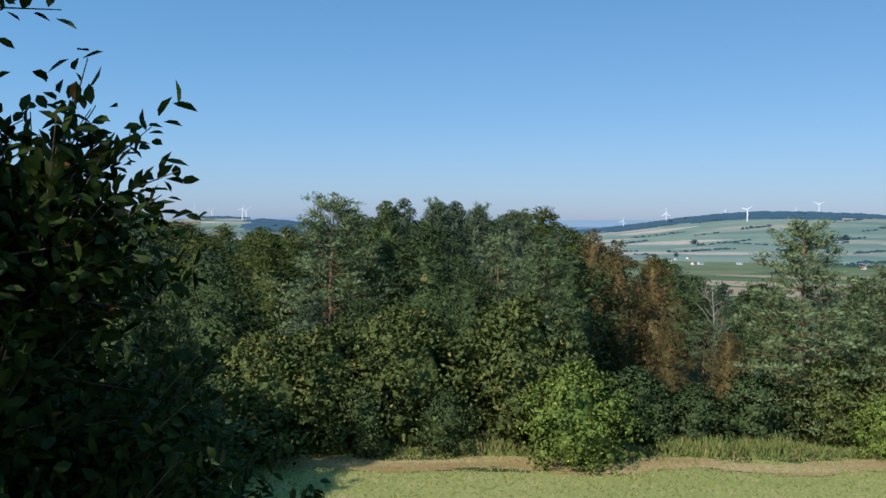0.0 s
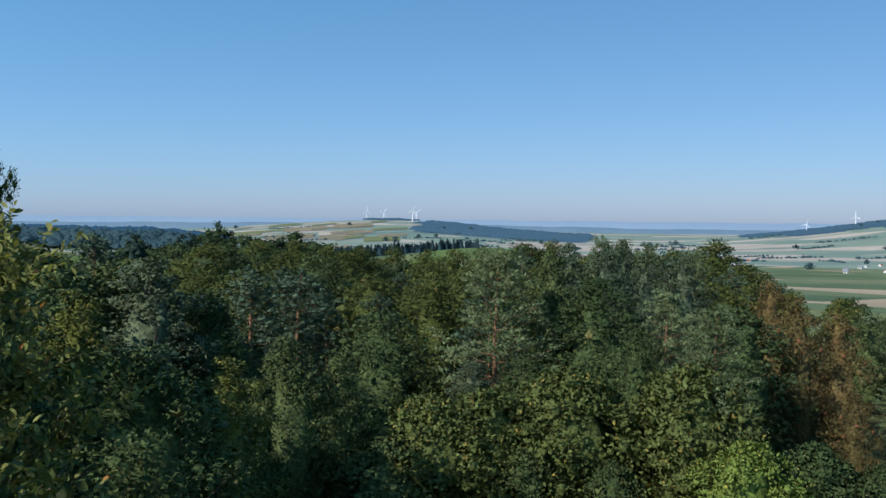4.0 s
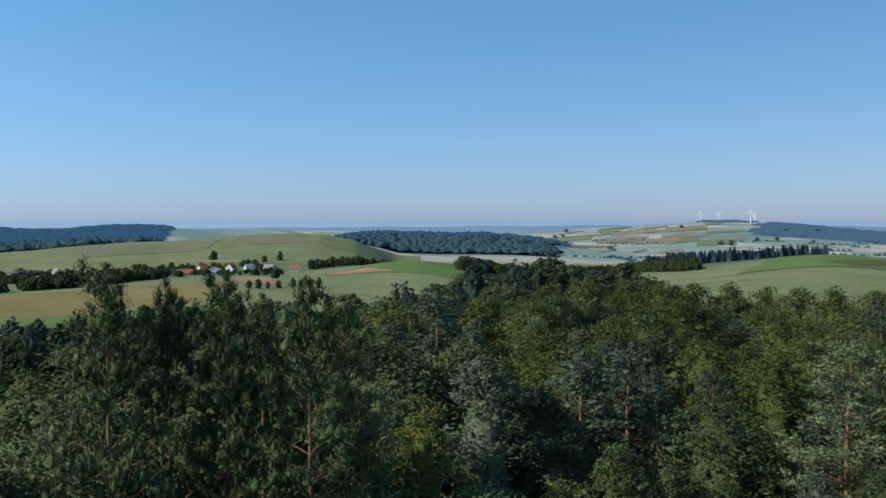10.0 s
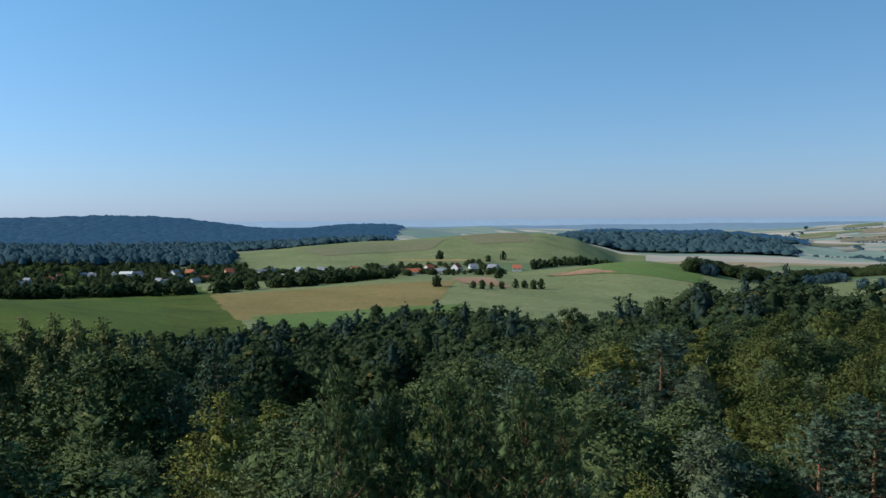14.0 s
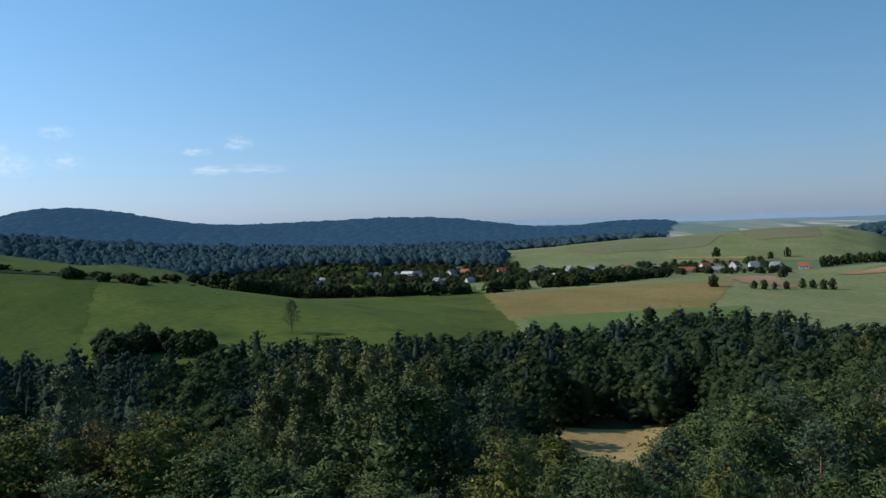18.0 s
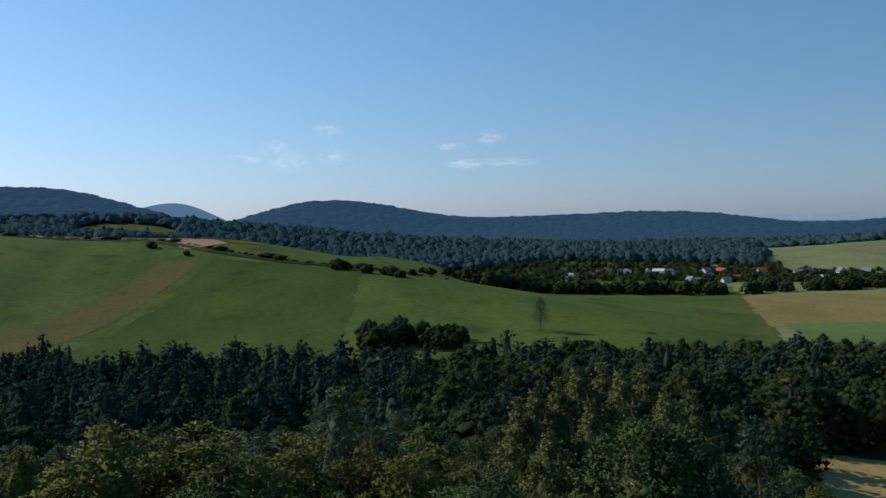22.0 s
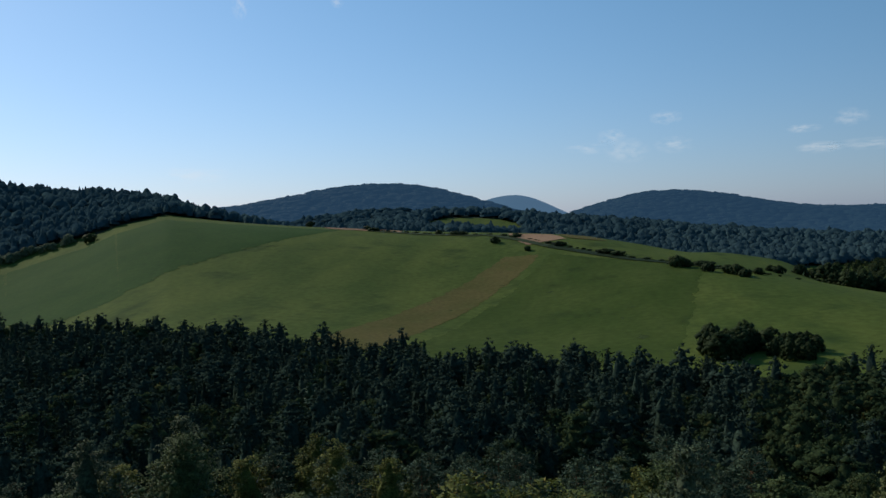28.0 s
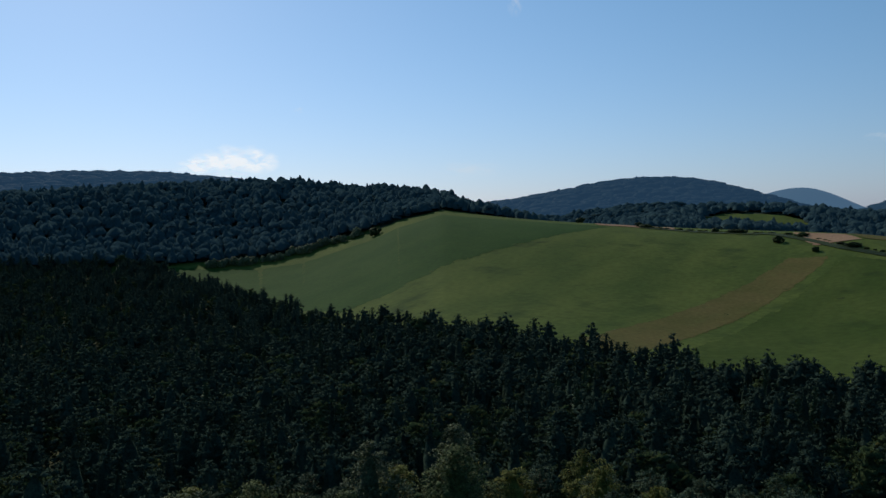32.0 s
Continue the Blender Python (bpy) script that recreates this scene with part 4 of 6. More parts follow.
TOPPED = [  # kind, az, r, height of the top over the datum, seed, width
    ("willow", 65.6, 86, 12.0, 0, 1.1), ("willow", 67.2, 82, 12.6, 1, 1.1), ("willow", 68.6, 88, 13.6, 0, 1.1), ("willow", 70.0, 85, 14.0, 1, 1.0), ("willow", 71.3, 87, 14.3, 0, 1.0), ("willow", 72.8, 86, 14.1, 1, 1.0), ("willow", 74.2, 83, 13.6, 0, 1.0), ("willow", 75.6, 81, 13.0, 1, 1.1), ("willow", 76.9, 80, 12.4, 0, 1.0), ("willow", 72.0, 79, 12.0, 1, 1.1), ("willow", 69.2, 76, 11.0, 0, 1.2), ("willow", 74.8, 75, 10.5, 1, 1.2),
    ("birch", 83.4, 58, 14.2, 0, 1.6), ("birch", 85.0, 55, 14.0, 1, 1.6), ("brown", 86.7, 57, 14.2, 0, 1.1), ("birch", 88.6, 57, 13.6, 1, 1.4), ("grey", 88.6, 66, 16.6, 0, 1.0), ("birch", 91.6, 58, 14.8, 0, 1.9), ("birch", 94.0, 55, 14.6, 1, 1.7), ("birch", 97.3, 56, 16.4, 0, 2.0), ("birch", 99.6, 58, 15.6, 1, 1.7), ("birch", 103.0, 57, 17.0, 1, 1.8), ("birch", 105.4, 55, 15.2, 0, 1.6), ("birch", 81.0, 60, 12.2, 0, 1.5), ("leafy", 78.6, 57, 12.6, 1, 1.1),
    ("birch", 61.4, 49, 13.6, 1, 1.3), ("leafy", 58.0, 52, 11.0, 0, 1.0), ("pine_m", 61.9, 74, 13.0, 2, 1.2), ("leafy_m", 68.3, 66, 13.6, 1, 1.2), ("leafy_m", 66.3, 66, 13.2, 0, 1.2), ("pine_m", 64.2, 64, 11.8, 1, 1.2), ("pine_m", 56.2, 60, 8.4, 0, 1.1), ("pine_m", 50.5, 62, 8.0, 1, 1.1),
    ("pine", 26.2, 74, 12.0, 0, 0.9), ("pine", 23.6, 76, 10.6, 2, 0.9), ("grey", 30.5, 70, 11.6, 1, 1.25), ("grey", 33.3, 68, 10.8, 0, 1.3), ("birch", 28.4, 64, 9.6, 0, 1.2),
    ("beech", 25.6, 112, 11.6, 0, 1.1), ("beech", 22.8, 111, 12.1, 1, 1.1), ("beech", 20.4, 114, 12.0, 2, 1.1), ("beech", 18.4, 122, 11.3, 0, 1.1), ("beech", 16.2, 126, 10.8, 1, 1.1), ("beech", 14.0, 128, 10.5, 2, 1.2), ("beech", 12.0, 126, 10.4, 0, 1.1), ("beech", 10.0, 124, 10.6, 1, 1.1), ("beech", 8.0, 118, 11.0, 2, 1.1), ("beech", 6.0, 108, 11.6, 0, 1.0), ("beech", 3.6, 98, 12.6, 1, 0.9), ("beech", -0.8, 91, 13.0, 0, 0.9), ("beech", -4.0, 89, 12.0, 2, 0.9),
    ("beech", 21.6, 95, 11.0, 1, 1.1), ("beech", 18.6, 98, 10.6, 2, 1.1), ("beech", 15.4, 104, 10.0, 0, 1.1), ("beech", 12.4, 104, 9.8, 1, 1.0), ("beech", 9.6, 98, 9.6, 0, 1.0), ("beech", 19.6, 84, 9.8, 2, 1.0), ("beech", 16.2, 84, 9.0, 0, 1.0), ("beech", 13.0, 82, 8.8, 1, 1.0),
    ("grey", 120.7, 112, 10.6, 0, 1.2), ("grey", 126.4, 108, 9.8, 1, 1.2), ("leafy", 120.9, 96, 11.6, 0, 1.3)]
for what, az, r, top, seed, wide in TOPPED:
    OWN.append((what, az, r, top - gz(*polar(az, r)) + 0.1, seed, wide))
for o in OWN:
    plant(*o)

# the wood all round, thinning to a mixed plantation with distance
rng = np.random.default_rng(5)
taken = [polar(o[1], o[2]) for o in OWN]
NEAR_LIMIT = 118.0
near_spots, mid_spots = [], []
for gx in np.arange(-950, 130, 3.6):
    for gy in np.arange(-960, 460, 3.6):
        x, y = gx + rng.uniform(-1.5, 1.5), gy + rng.uniform(-1.5, 1.5)
        keep = rng.uniform()
        r, az = math.hypot(x, y), math.degrees(math.atan2(-x, y))
        if not -38 < az < 152 or r < near_in(az) + 2 or r > near_out(az) or clearing(az, r):
            continue
        if r < NEAR_LIMIT:
            if keep < 0.5 and all((x - a) ** 2 + (y - b) ** 2 > 10 for a, b in taken):
                near_spots.append((x, y, az, r))
                taken.append((x, y))
        elif keep < (0.33 if r < 420 else 0.2):
            mid_spots.append((x, y, az, r))


def mix_at(az, r, u):
    """Which kind grows where: birch and leaf trees at the fore, a pine plantation on the left."""
    if az > 84 and r > 45:
        return "pine" if u < 0.75 else ("leaf" if u < 0.93 else "birch" if u < 0.96 or r < 140 else "spruce")
    if -9 < az < 27 and r > 60:
        return "beech" if u < 0.62 else "leaf" if u < 0.78 else "pine" if u < 0.9 else "grey"
    if 30 < az < 82 and r > 115:
        return "pine" if u < 0.14 else "leaf"
    return "pine" if u < 0.30 else ("leaf" if u < 0.74 else "grey" if u < 0.86 and az < 45 else "birch" if u > (0.86 if az < 45 else 0.94) else "leaf")


for k, (x, y, az, r) in enumerate(near_spots):
    u = rng.uniform()
    what = mix_at(az, r, u)
    h = rng.uniform(0.80, 1.03) * np.interp(az, [-30, -20, -16, -12, -8, 0, 8, 11, 15, 19, 24, 28, 33, 45], [6.5, 6.8, 7.2, 8.8, 10.2, 11.2, 10.8, 9.4, 9.2, 10.6, 11.2, 11.8, 12.3, 13.6])
    if what == "spruce":
        h *= 1.1
    if r < near_in(az) + 5 and az < 60:
        h *= 0.72
    key = {"pine": "pine", "leaf": "leafy", "grey": "grey", "birch": "birch", "spruce": "spruce_m", "beech": "beech"}[what]
    if 50 < az < 58 and 70 < r < 140:
        h *= 0.7
    elif 58 < az < 82 and r > 50:
        h *= 0.78
    # trees out of view, kept tall to shade the saplings
    if r < 40 and az > 62:
        h = max(h, 13.0)
    if (r > 53 or (r < 40 and az > 62)) and key not in ("spruce_m", "beech"):
        key += "_m"
    if r > 68 and -8 < az < 27:
        h = rng.uniform(8.4, 10.8) if az > 6 else rng.uniform(9.4, 12.2)
    plant(key, az, r, h, k, rng.uniform(1.2, 1.65) * (1.25 if key == "pine_m" else 1.0))


def grove(name, spots, templates, material, label, rng, low=0.85, high=1.2, wide=(1.15, 1.6), category="wood", smooth=False):
    """Many trees too far to tell apart, in one mesh. templates: (verts, faces) of unit height; spots: x, y, height."""
    vs, fs, at = [], [], 0
    spots = np.asarray(spots, float)
    pick = rng.integers(0, len(templates), len(spots))
    for t, (tv, tf) in enumerate(templates):
        s = spots[pick == t]
        if not len(s):
            continue
        a = rng.uniform(0, 2 * np.pi, len(s))
        h = s[:, 2] * rng.uniform(low, high, len(s))
        w = h * rng.uniform(*wide, len(s)) * (s[:, 3] if s.shape[1] > 3 else 1.0)
        c, sn = np.cos(a)[:, None], np.sin(a)[:, None]
        x = (tv[None, :, 0] * c - tv[None, :, 1] * sn) * w[:, None] + s[:, 0:1]
        y = (tv[None, :, 0] * sn + tv[None, :, 1] * c) * w[:, None] + s[:, 1:2]
        z = tv[None, :, 2] * h[:, None] + ground_z(s[:, 0], s[:, 1])[:, None] - 0.3
        cols = [x, y, z]
        if tv.shape[1] == 6:
            cols += [tv[None, :, 3] * c - tv[None, :, 4] * sn, tv[None, :, 3] * sn + tv[None, :, 4] * c, np.repeat(tv[None, :, 5], len(s), 0)]
        vs.append(np.stack(cols, -1).reshape(-1, len(cols)))
        fs.append((tf[None] + (np.arange(len(s)) * len(tv))[:, None, None]).reshape(-1, tf.shape[1]) + at)
        at += len(s) * len(tv)
    ob = new(name, mesh_from(name, np.concatenate(vs), np.concatenate(fs), [material], None, smooth))
    return tagged(ob, label, category, kind="stuff")


def unit(vf, height):
    v, f = vf
    return np.concatenate([v[:, :3] / height, v[:, 3:]], 1), f


mid_pines = [unit(pine_tree_mesh(G(200 + k), 13.0, 2.4, 10, 4, 2, 9, 0.46, 0.2, True, 1.3, False, thin=0.5)[1], 13.0) for k in range(2)]
mid_pines += [unit(broad_tree(G(230 + k), 13.0, 2.5, 42, 20, 0.44, limbs=3, tri=True, lumps=False, core=0.5, lump=0.5, low=0.1)[1], 13.0) for k in range(5)]
low_pines = [unit(pine_tree_mesh(G(205 + k), 13.0, 2.6, 8, 4, 2, 3, 0.7, 0.3, True, 1.4, False, thin=0.6)[1], 13.0) for k in range(2)]
low_pines += [unit(broad_tree(G(235 + k), 13.0, 2.6, 30, 7, 0.7, limbs=3, tri=True, lumps=False, core=0.5, lump=0.75, low=0.15)[1], 13.0) for k in range(5)]
mid_leafs = [unit(broad_tree(G(210 + k), 12.0, 4.0, 54, 26, 0.46, limbs=3, tri=True, lumps=False, core=0.5, lump=0.58)[1], 12.0) for k in range(4)]
low_leafs = [unit(broad_tree(G(215 + k), 12.0, 4.3, 36, 13, 0.68, limbs=3, tri=True, lumps=False, core=0.5, lump=0.7)[1], 12.0) for k in range(4)]
mid_spruces = [unit(spruce_tree_mesh(G(220 + k), 14.0, 2.4, 11, 22, 1.0, True)[1], 14.0) for k in range(2)]
groups = {"pine": [], "leaf": [], "spruce": [], "low_pine": [], "low_leaf": []}
for x, y, az, r in mid_spots:
    what = mix_at(az, r, rng.uniform())
    what = "leaf" if what in ("grey", "birch", "beech") else what
    if 50 < az < 59 and r < 145:
        continue
    h = rng.uniform(11.0, 15.0) if what != "leaf" else rng.uniform(9.0, 14.5)
    groups["low_" + what if r > 215 and what != "spruce" else what].append((x, y, h))
grove("pine_wood", groups["pine"], mid_pines, M["mid_pine"], "dense pine plantation covering the slope below", rng, wide=(1.1, 1.55))
grove("mixed_wood", groups["leaf"], mid_leafs, M["mid_leaf"], "mixed broadleaf wood covering the slope below", rng, 0.6, 1.05, (1.1, 1.6))
grove("spruce_wood", groups["spruce"], mid_spruces, M["spruce_leaf"], "scattered dark spruces standing in the wood", rng)
grove("pine_wood", groups["low_pine"], low_pines, M["mid_pine"], "far side of the pine plantation by the fields", rng, wide=(1.1, 1.55))
grove("mixed_wood", groups["low_leaf"], low_leafs, M["mid_leaf"], "far side of the broadleaf wood by the fields", rng, 0.5, 1.0, (1.1, 1.7))


def far_tree(seed, point):
    """A far crown: an uneven round or pointed canopy."""
    g = np.random.default_rng(seed)
    hs = np.array([0.25, 0.5, 0.74, 0.92, 1.02]) if not point else np.array([0.25, 0.55, 0.85, 1.12])
    wide = np.array([0.46, 0.52, 0.42, 0.24, 0.04]) if not point else np.array([0.42, 0.32, 0.17, 0.02])
    return hull(g, np.array([[0, 0, 0], [0, 0, 1.2]]), hs, wide * g.uniform(0.85, 1.15, len(hs)), 6, True, 0.8, 0.24)


far_trees = [far_tree(k, k % 3 == 1) for k in range(18)]
spots = []
r = 600.0
while r < 4600:
    s = max(6.0, r * (0.0074 if r < 2000 else 0.0105))
    step = math.degrees(s / r)
    az = np.arange(-34, 152, step)
    az = az + rng.uniform(-0.9, 0.9, len(az)) * step
    rr = r + rng.uniform(-0.9, 0.9, len(az)) * s
    x, y = -np.sin(np.radians(az)) * rr, np.cos(np.radians(az)) * rr
    ok = far_wooded(x, y) & (rr > near_out(az))
    h = np.where(rr < 2000, 11.5, 9.0) + rng.uniform(-1.5, 2.0, len(az)) + np.where((rng.uniform(size=len(az)) < 0.06) & (rr < 2000), 3.0, 0.0)
    spots.append(np.stack([x, y, h, s * 1.5 / h], -1)[ok])
    r += s * 0.95
spots = np.concatenate(spots)
away = np.hypot(spots[:, 0], spots[:, 1])
bearing = np.degrees(np.arctan2(-spots[:, 0], spots[:, 1]))
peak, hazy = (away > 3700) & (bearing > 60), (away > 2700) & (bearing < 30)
grove("distant_woods", spots[away < 2000], far_trees, M["hazed_wood"], "dark forest, blue with painted haze, covering the hills beyond the fields", rng, 0.75, 1.2, (0.75, 1.4), smooth=True)
tagged(grove("backdrop_woods", spots[(away >= 2000) & ~peak & ~hazy], far_trees, M["backdrop_wood"], "dark forest on the far hills, glowing blue for haze", rng, 0.9, 1.1, (0.85, 1.2), smooth=True), category="far hills")
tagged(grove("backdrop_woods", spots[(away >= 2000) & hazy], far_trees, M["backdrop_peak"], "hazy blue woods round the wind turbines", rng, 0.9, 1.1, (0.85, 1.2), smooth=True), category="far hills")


def rim(name, r, base, heights, material, label):
    """A far ridge that closes the view, from heights at even steps round it."""
    az = np.arange(-60, 165, 0.5)
    z = np.interp(az, np.linspace(-60, 165, len(heights)), heights) + 1.6 * np.sin(az * 0.9) + 0.8 * np.sin(az * 2.7 + 1)
    x, y = -np.sin(np.radians(az)), np.cos(np.radians(az))
    v = np.concatenate([np.stack([x * (r - 250), y * (r - 250), np.full_like(az, base)], -1), np.stack([x * r, y * r, z], -1), np.stack([x * (r + 60), y * (r + 60), np.full_like(az, base)], -1)])
    n = len(az)
    k = np.arange(n - 1)
    f = np.concatenate([np.stack([k + 1, k, k + n, k + n + 1], -1), np.stack([k + n + 1, k + n, k + 2 * n, k + 2 * n + 1], -1)])
    return tagged(new(name, mesh_from(name, v, f, [material], None, True)), label, "far hills", kind="structure")


# both strips glow pale blue in place of haze
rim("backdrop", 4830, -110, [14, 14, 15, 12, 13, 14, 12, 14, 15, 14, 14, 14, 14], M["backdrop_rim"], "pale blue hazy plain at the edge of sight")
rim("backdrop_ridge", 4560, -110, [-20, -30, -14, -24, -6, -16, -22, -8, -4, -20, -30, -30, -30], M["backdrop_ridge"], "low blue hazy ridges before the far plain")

M["weed"] = foliage("tall_grass", (0.13, 0.17, 0.045), (0.24, 0.26, 0.085), (0.34, 0.27, 0.12), 0.15, 0.3, stand=0.4)
M["belt_leaf"] = foliage("belt_leaves", (0.024, 0.040, 0.016), (0.060, 0.080, 0.030), None, 0, 0.15, vary=0.25, deep=0.72)

# ---- fields ----
draped("field", [(99.4, 640), (96.8, 636), (109.4, 380), (112.4, 420)], M["tan"], "dry tan strip running up the pasture", 0.12)
M["deep_pasture"] = two_tone("deep_pasture_grass", (0.049, 0.080, 0.015), (0.073, 0.102, 0.022), 0.012, 0.25, (0.034, 0.060, 0.013), bump=0.4, dist=0.3, stretch=(1.0, 2.4, 1), turn=20, ragged=0.05)
draped("field", [(96.3, 636), (86.5, 568), (88.5, 340), (107.6, 380)], M["deep_pasture"], "deeper green sward beside the dry strip", 0.1)
draped("field", [(121.5, 862), (109.9, 783), (128.0, 560), (139.5, 925)], M["pasture_dark"], "darker green ungrazed pasture on the ridge", 0.12)
draped("field", [(58.6, 186), (47.4, 188), (47.4, 142), (58.6, 142)], M["straw"], "golden straw stubble in a clearing", 0.08, 3.0)
draped("field", [(62.4, 765), (46.2, 775), (47.7, 575), (60.8, 520)], M["brown_field"], "brown late-summer stubble field", 0.12)
draped("field", [(65.5, 775), (61.9, 790), (59.4, 425), (64.5, 415)], M["pasture_edge"], "grazed pasture beside the brown stubble", 0.1)
draped("field", [(60.0, 545), (45.5, 590), (45.0, 440), (58.0, 430)], M["pasture_green"], "fresh green grass strip below the stubble", 0.2)
draped("field", [(46.9, 800), (44.2, 850), (42.5, 725), (45.9, 745)], M["earth"], "bare reddish earth beside the copse", 0.5)
draped("field", [(40.7, 880), (37.7, 885), (35.6, 825), (39.4, 840)], M["earth"], "orange ploughed strip on the green knoll", 0.5)
draped("field", [(40.6, 850), (35.5, 1010), (30.5, 1000), (30.4, 790)], M["pasture_green"], "smooth green knoll of young grass", 0.3)
draped("field", [(29.6, 1060), (25.0, 1150), (25.0, 1105), (29.4, 1010)], M["tan"], "pale cut strip below the wooded hill", 0.5)
draped("field", [(29.0, 1000), (25.0, 1080), (25.0, 1040), (28.6, 955)], M["straw"], "narrow strip of yellow stubble", 0.5)
draped("field", [(25.5, 1000), (19.7, 1500), (19.0, 1350), (23.8, 930)], M["pasture_green"], "narrow green field climbing the slope", 0.5)
draped("field", [(19.5, 1700), (15.4, 1900), (15.4, 1560), (19.0, 1560)], M["earth"], "orange ploughed field on the slope", 0.6)
draped("field", [(14.0, 830), (11.0, 1080), (1.0, 1090), (1.5, 830)], M["pasture_green"], "large bright green field on the hill", 0.5)
draped("field", [(10.0, 1140), (0.5, 1150), (0.5, 1095), (10.5, 1085)], M["earth"], "pale bare strip along the hilltop", 0.8)
draped("field", [(9.0, 900), (4.6, 960), (4.2, 900), (7.0, 840)], M["tan"], "dry pale patch in the green field", 0.8)
draped("field", [(99.2, 740), (96.0, 720), (95.2, 690), (98.0, 665)], M["earth"], "reddish bare field beyond the hedge", 0.4)
draped("field", [(96.0, 740), (93.4, 730), (92.6, 690), (95.2, 690)], M["tan"], "pale mown field beyond the hedge", 0.4)
draped("field", [(111.2, 830), (106.0, 800), (106.0, 770), (111.0, 798)], M["earth"], "thin reddish field along the crest", 0.4)
draped("field", [(57.0, 1440), (46.8, 1430), (48.0, 1280), (55.0, 1260)], M["dry_pasture"], "dry brownish hill pasture", 0.4)
draped("field", [(46.5, 1490), (41.5, 1500), (41.2, 1330), (45.0, 1300)], M["dry_pasture"], "dry brownish hilltop pasture", 0.4)
draped("field", [(50.5, 1180), (44.5, 1140), (44.5, 1120), (50.0, 1160)], M["straw"], "pale mown strip above the village", 0.5)
for az0, r0, az1, r1, what, text in [(24.6, 2150, 22.0, 2350, "far_dry", "dry field on the slope of the turbine hill"), (22.6, 2500, 19.4, 2780, "far_dry", "ploughed field on the slope of the turbine hill"), (19.2, 2450, 16.8, 2700, "far_dry", "dry field on the slope of the turbine hill"),
                                 (21.5, 2950, 18.6, 3200, "far_dry", "stubble field high on the turbine hill"), (18.2, 3050, 15.6, 3350, "far_dry", "ploughed field high on the turbine hill"), (24.8, 2750, 22.8, 3100, "hazed_pasture", "green field on the turbine hill"), (16.2, 2350, 13.8, 2600, "hazed_pasture", "green field on the turbine hill")]:
    draped("field", [(az0, r1), (az1, r1 + 60), (az1, r0 + 60), (az0, r0)], M[what], text, 1.5, 12.0)
g = np.random.default_rng(31)
for k in range(26):
    az0, r0 = g.uniform(15, 26), g.uniform(1900, 3500)
    wide, deep = g.uniform(0.9, 2.4), g.uniform(60, 170)
    draped("field", [(az0, r0 + deep), (az0 - wide, r0 + deep + 110), (az0 - wide, r0 + 110), (az0, r0)], M["far_dry" if k % 3 else "hazed_pasture"], "dry strip field on the far slope" if k % 3 else "green strip field on the far slope", 1.8 + 0.05 * k, 14.0)
M["rank_grass"] = two_tone("rank_grass", (0.040, 0.062, 0.018), (0.060, 0.084, 0.026), 0.1, 0.8, bump=0.4, dist=0.3, ragged=0.22)
M["scar"] = two_tone("turned_soil", (0.16, 0.085, 0.055), (0.22, 0.12, 0.08), 0.2, 1.0, ragged=0.3)
for az, r, wide, deep, what, text in [(94.0, 456, 0.7, 9, "rank_grass", "dark rank grass in a hollow of the pasture"), (91.8, 444, 0.4, 14, "rank_grass", "dark rank grass in a hollow of the pasture"), (91.1, 466, 0.9, 7, "rank_grass", "dark rank grass in a hollow of the pasture"), (90.6, 398, 0.8, 26, "rank_grass", "dark rank grass down a gully of the pasture"),
                                      (96.4, 528, 0.8, 8, "rank_grass", "dark rank grass on the pasture"), (99.5, 560, 0.8, 9, "rank_grass", "dark rank grass on the pasture"), (103.0, 500, 0.6, 9, "rank_grass", "dark rank grass on the pasture"), (102.5, 620, 0.9, 8, "rank_grass", "dark rank grass on the pasture"), (114.5, 690, 1.6, 7, "rank_grass", "dark rank grass on the pasture"),
                                      (73.4, 420, 1.0, 10, "scar", "reddish turned soil beside the dying tree"), (72.9, 378, 1.3, 12, "rank_grass", "darker patch of grass below the dying tree"), (67.9, 392, 0.9, 14, "rank_grass", "dark rank grass on the pasture")]:
    draped("field", [(az + wide, r + deep / 2), (az - wide, r + deep / 2 + 4), (az - wide, r - deep / 2 + 4), (az + wide, r - deep / 2)], M[what], text, 0.2, 2.5, patch=True)
hay = np.array([(x, y) for x in np.arange(-11, 26, 1.2) for y in np.arange(37.6, 40.9, 0.6)])
nx, ny = len(np.arange(-11, 26, 1.2)), len(np.arange(37.6, 40.9, 0.6))
hv = np.concatenate([hay + 0.5 * np.stack([np.sin(hay[:, 1]), np.sin(hay[:, 0] * 0.7)], -1), np.zeros((len(hay), 1))], -1)
hv[:, 2] = ground_z(hv[:, 0], hv[:, 1]) + 0.03
k, q = np.meshgrid(np.arange(nx - 1), np.arange(ny - 1), indexing="ij")
hf = np.stack([k * ny + q, (k + 1) * ny + q, (k + 1) * ny + q + 1, k * ny + q + 1], -1).reshape(-1, 4)
tagged(new("meadow_edge", mesh_from("meadow_edge", hv, hf, [M["hay"]], None, True)), "strip of dry mown grass along the wood's edge", "grass", kind="structure").data.attributes.new("inside", 'FLOAT', 'POINT').data.foreach_set("value", (0.50 - 0.5 * np.abs((hay[:, 1] - 39.5) / 1.2) ** 1.5).astype(np.float32))

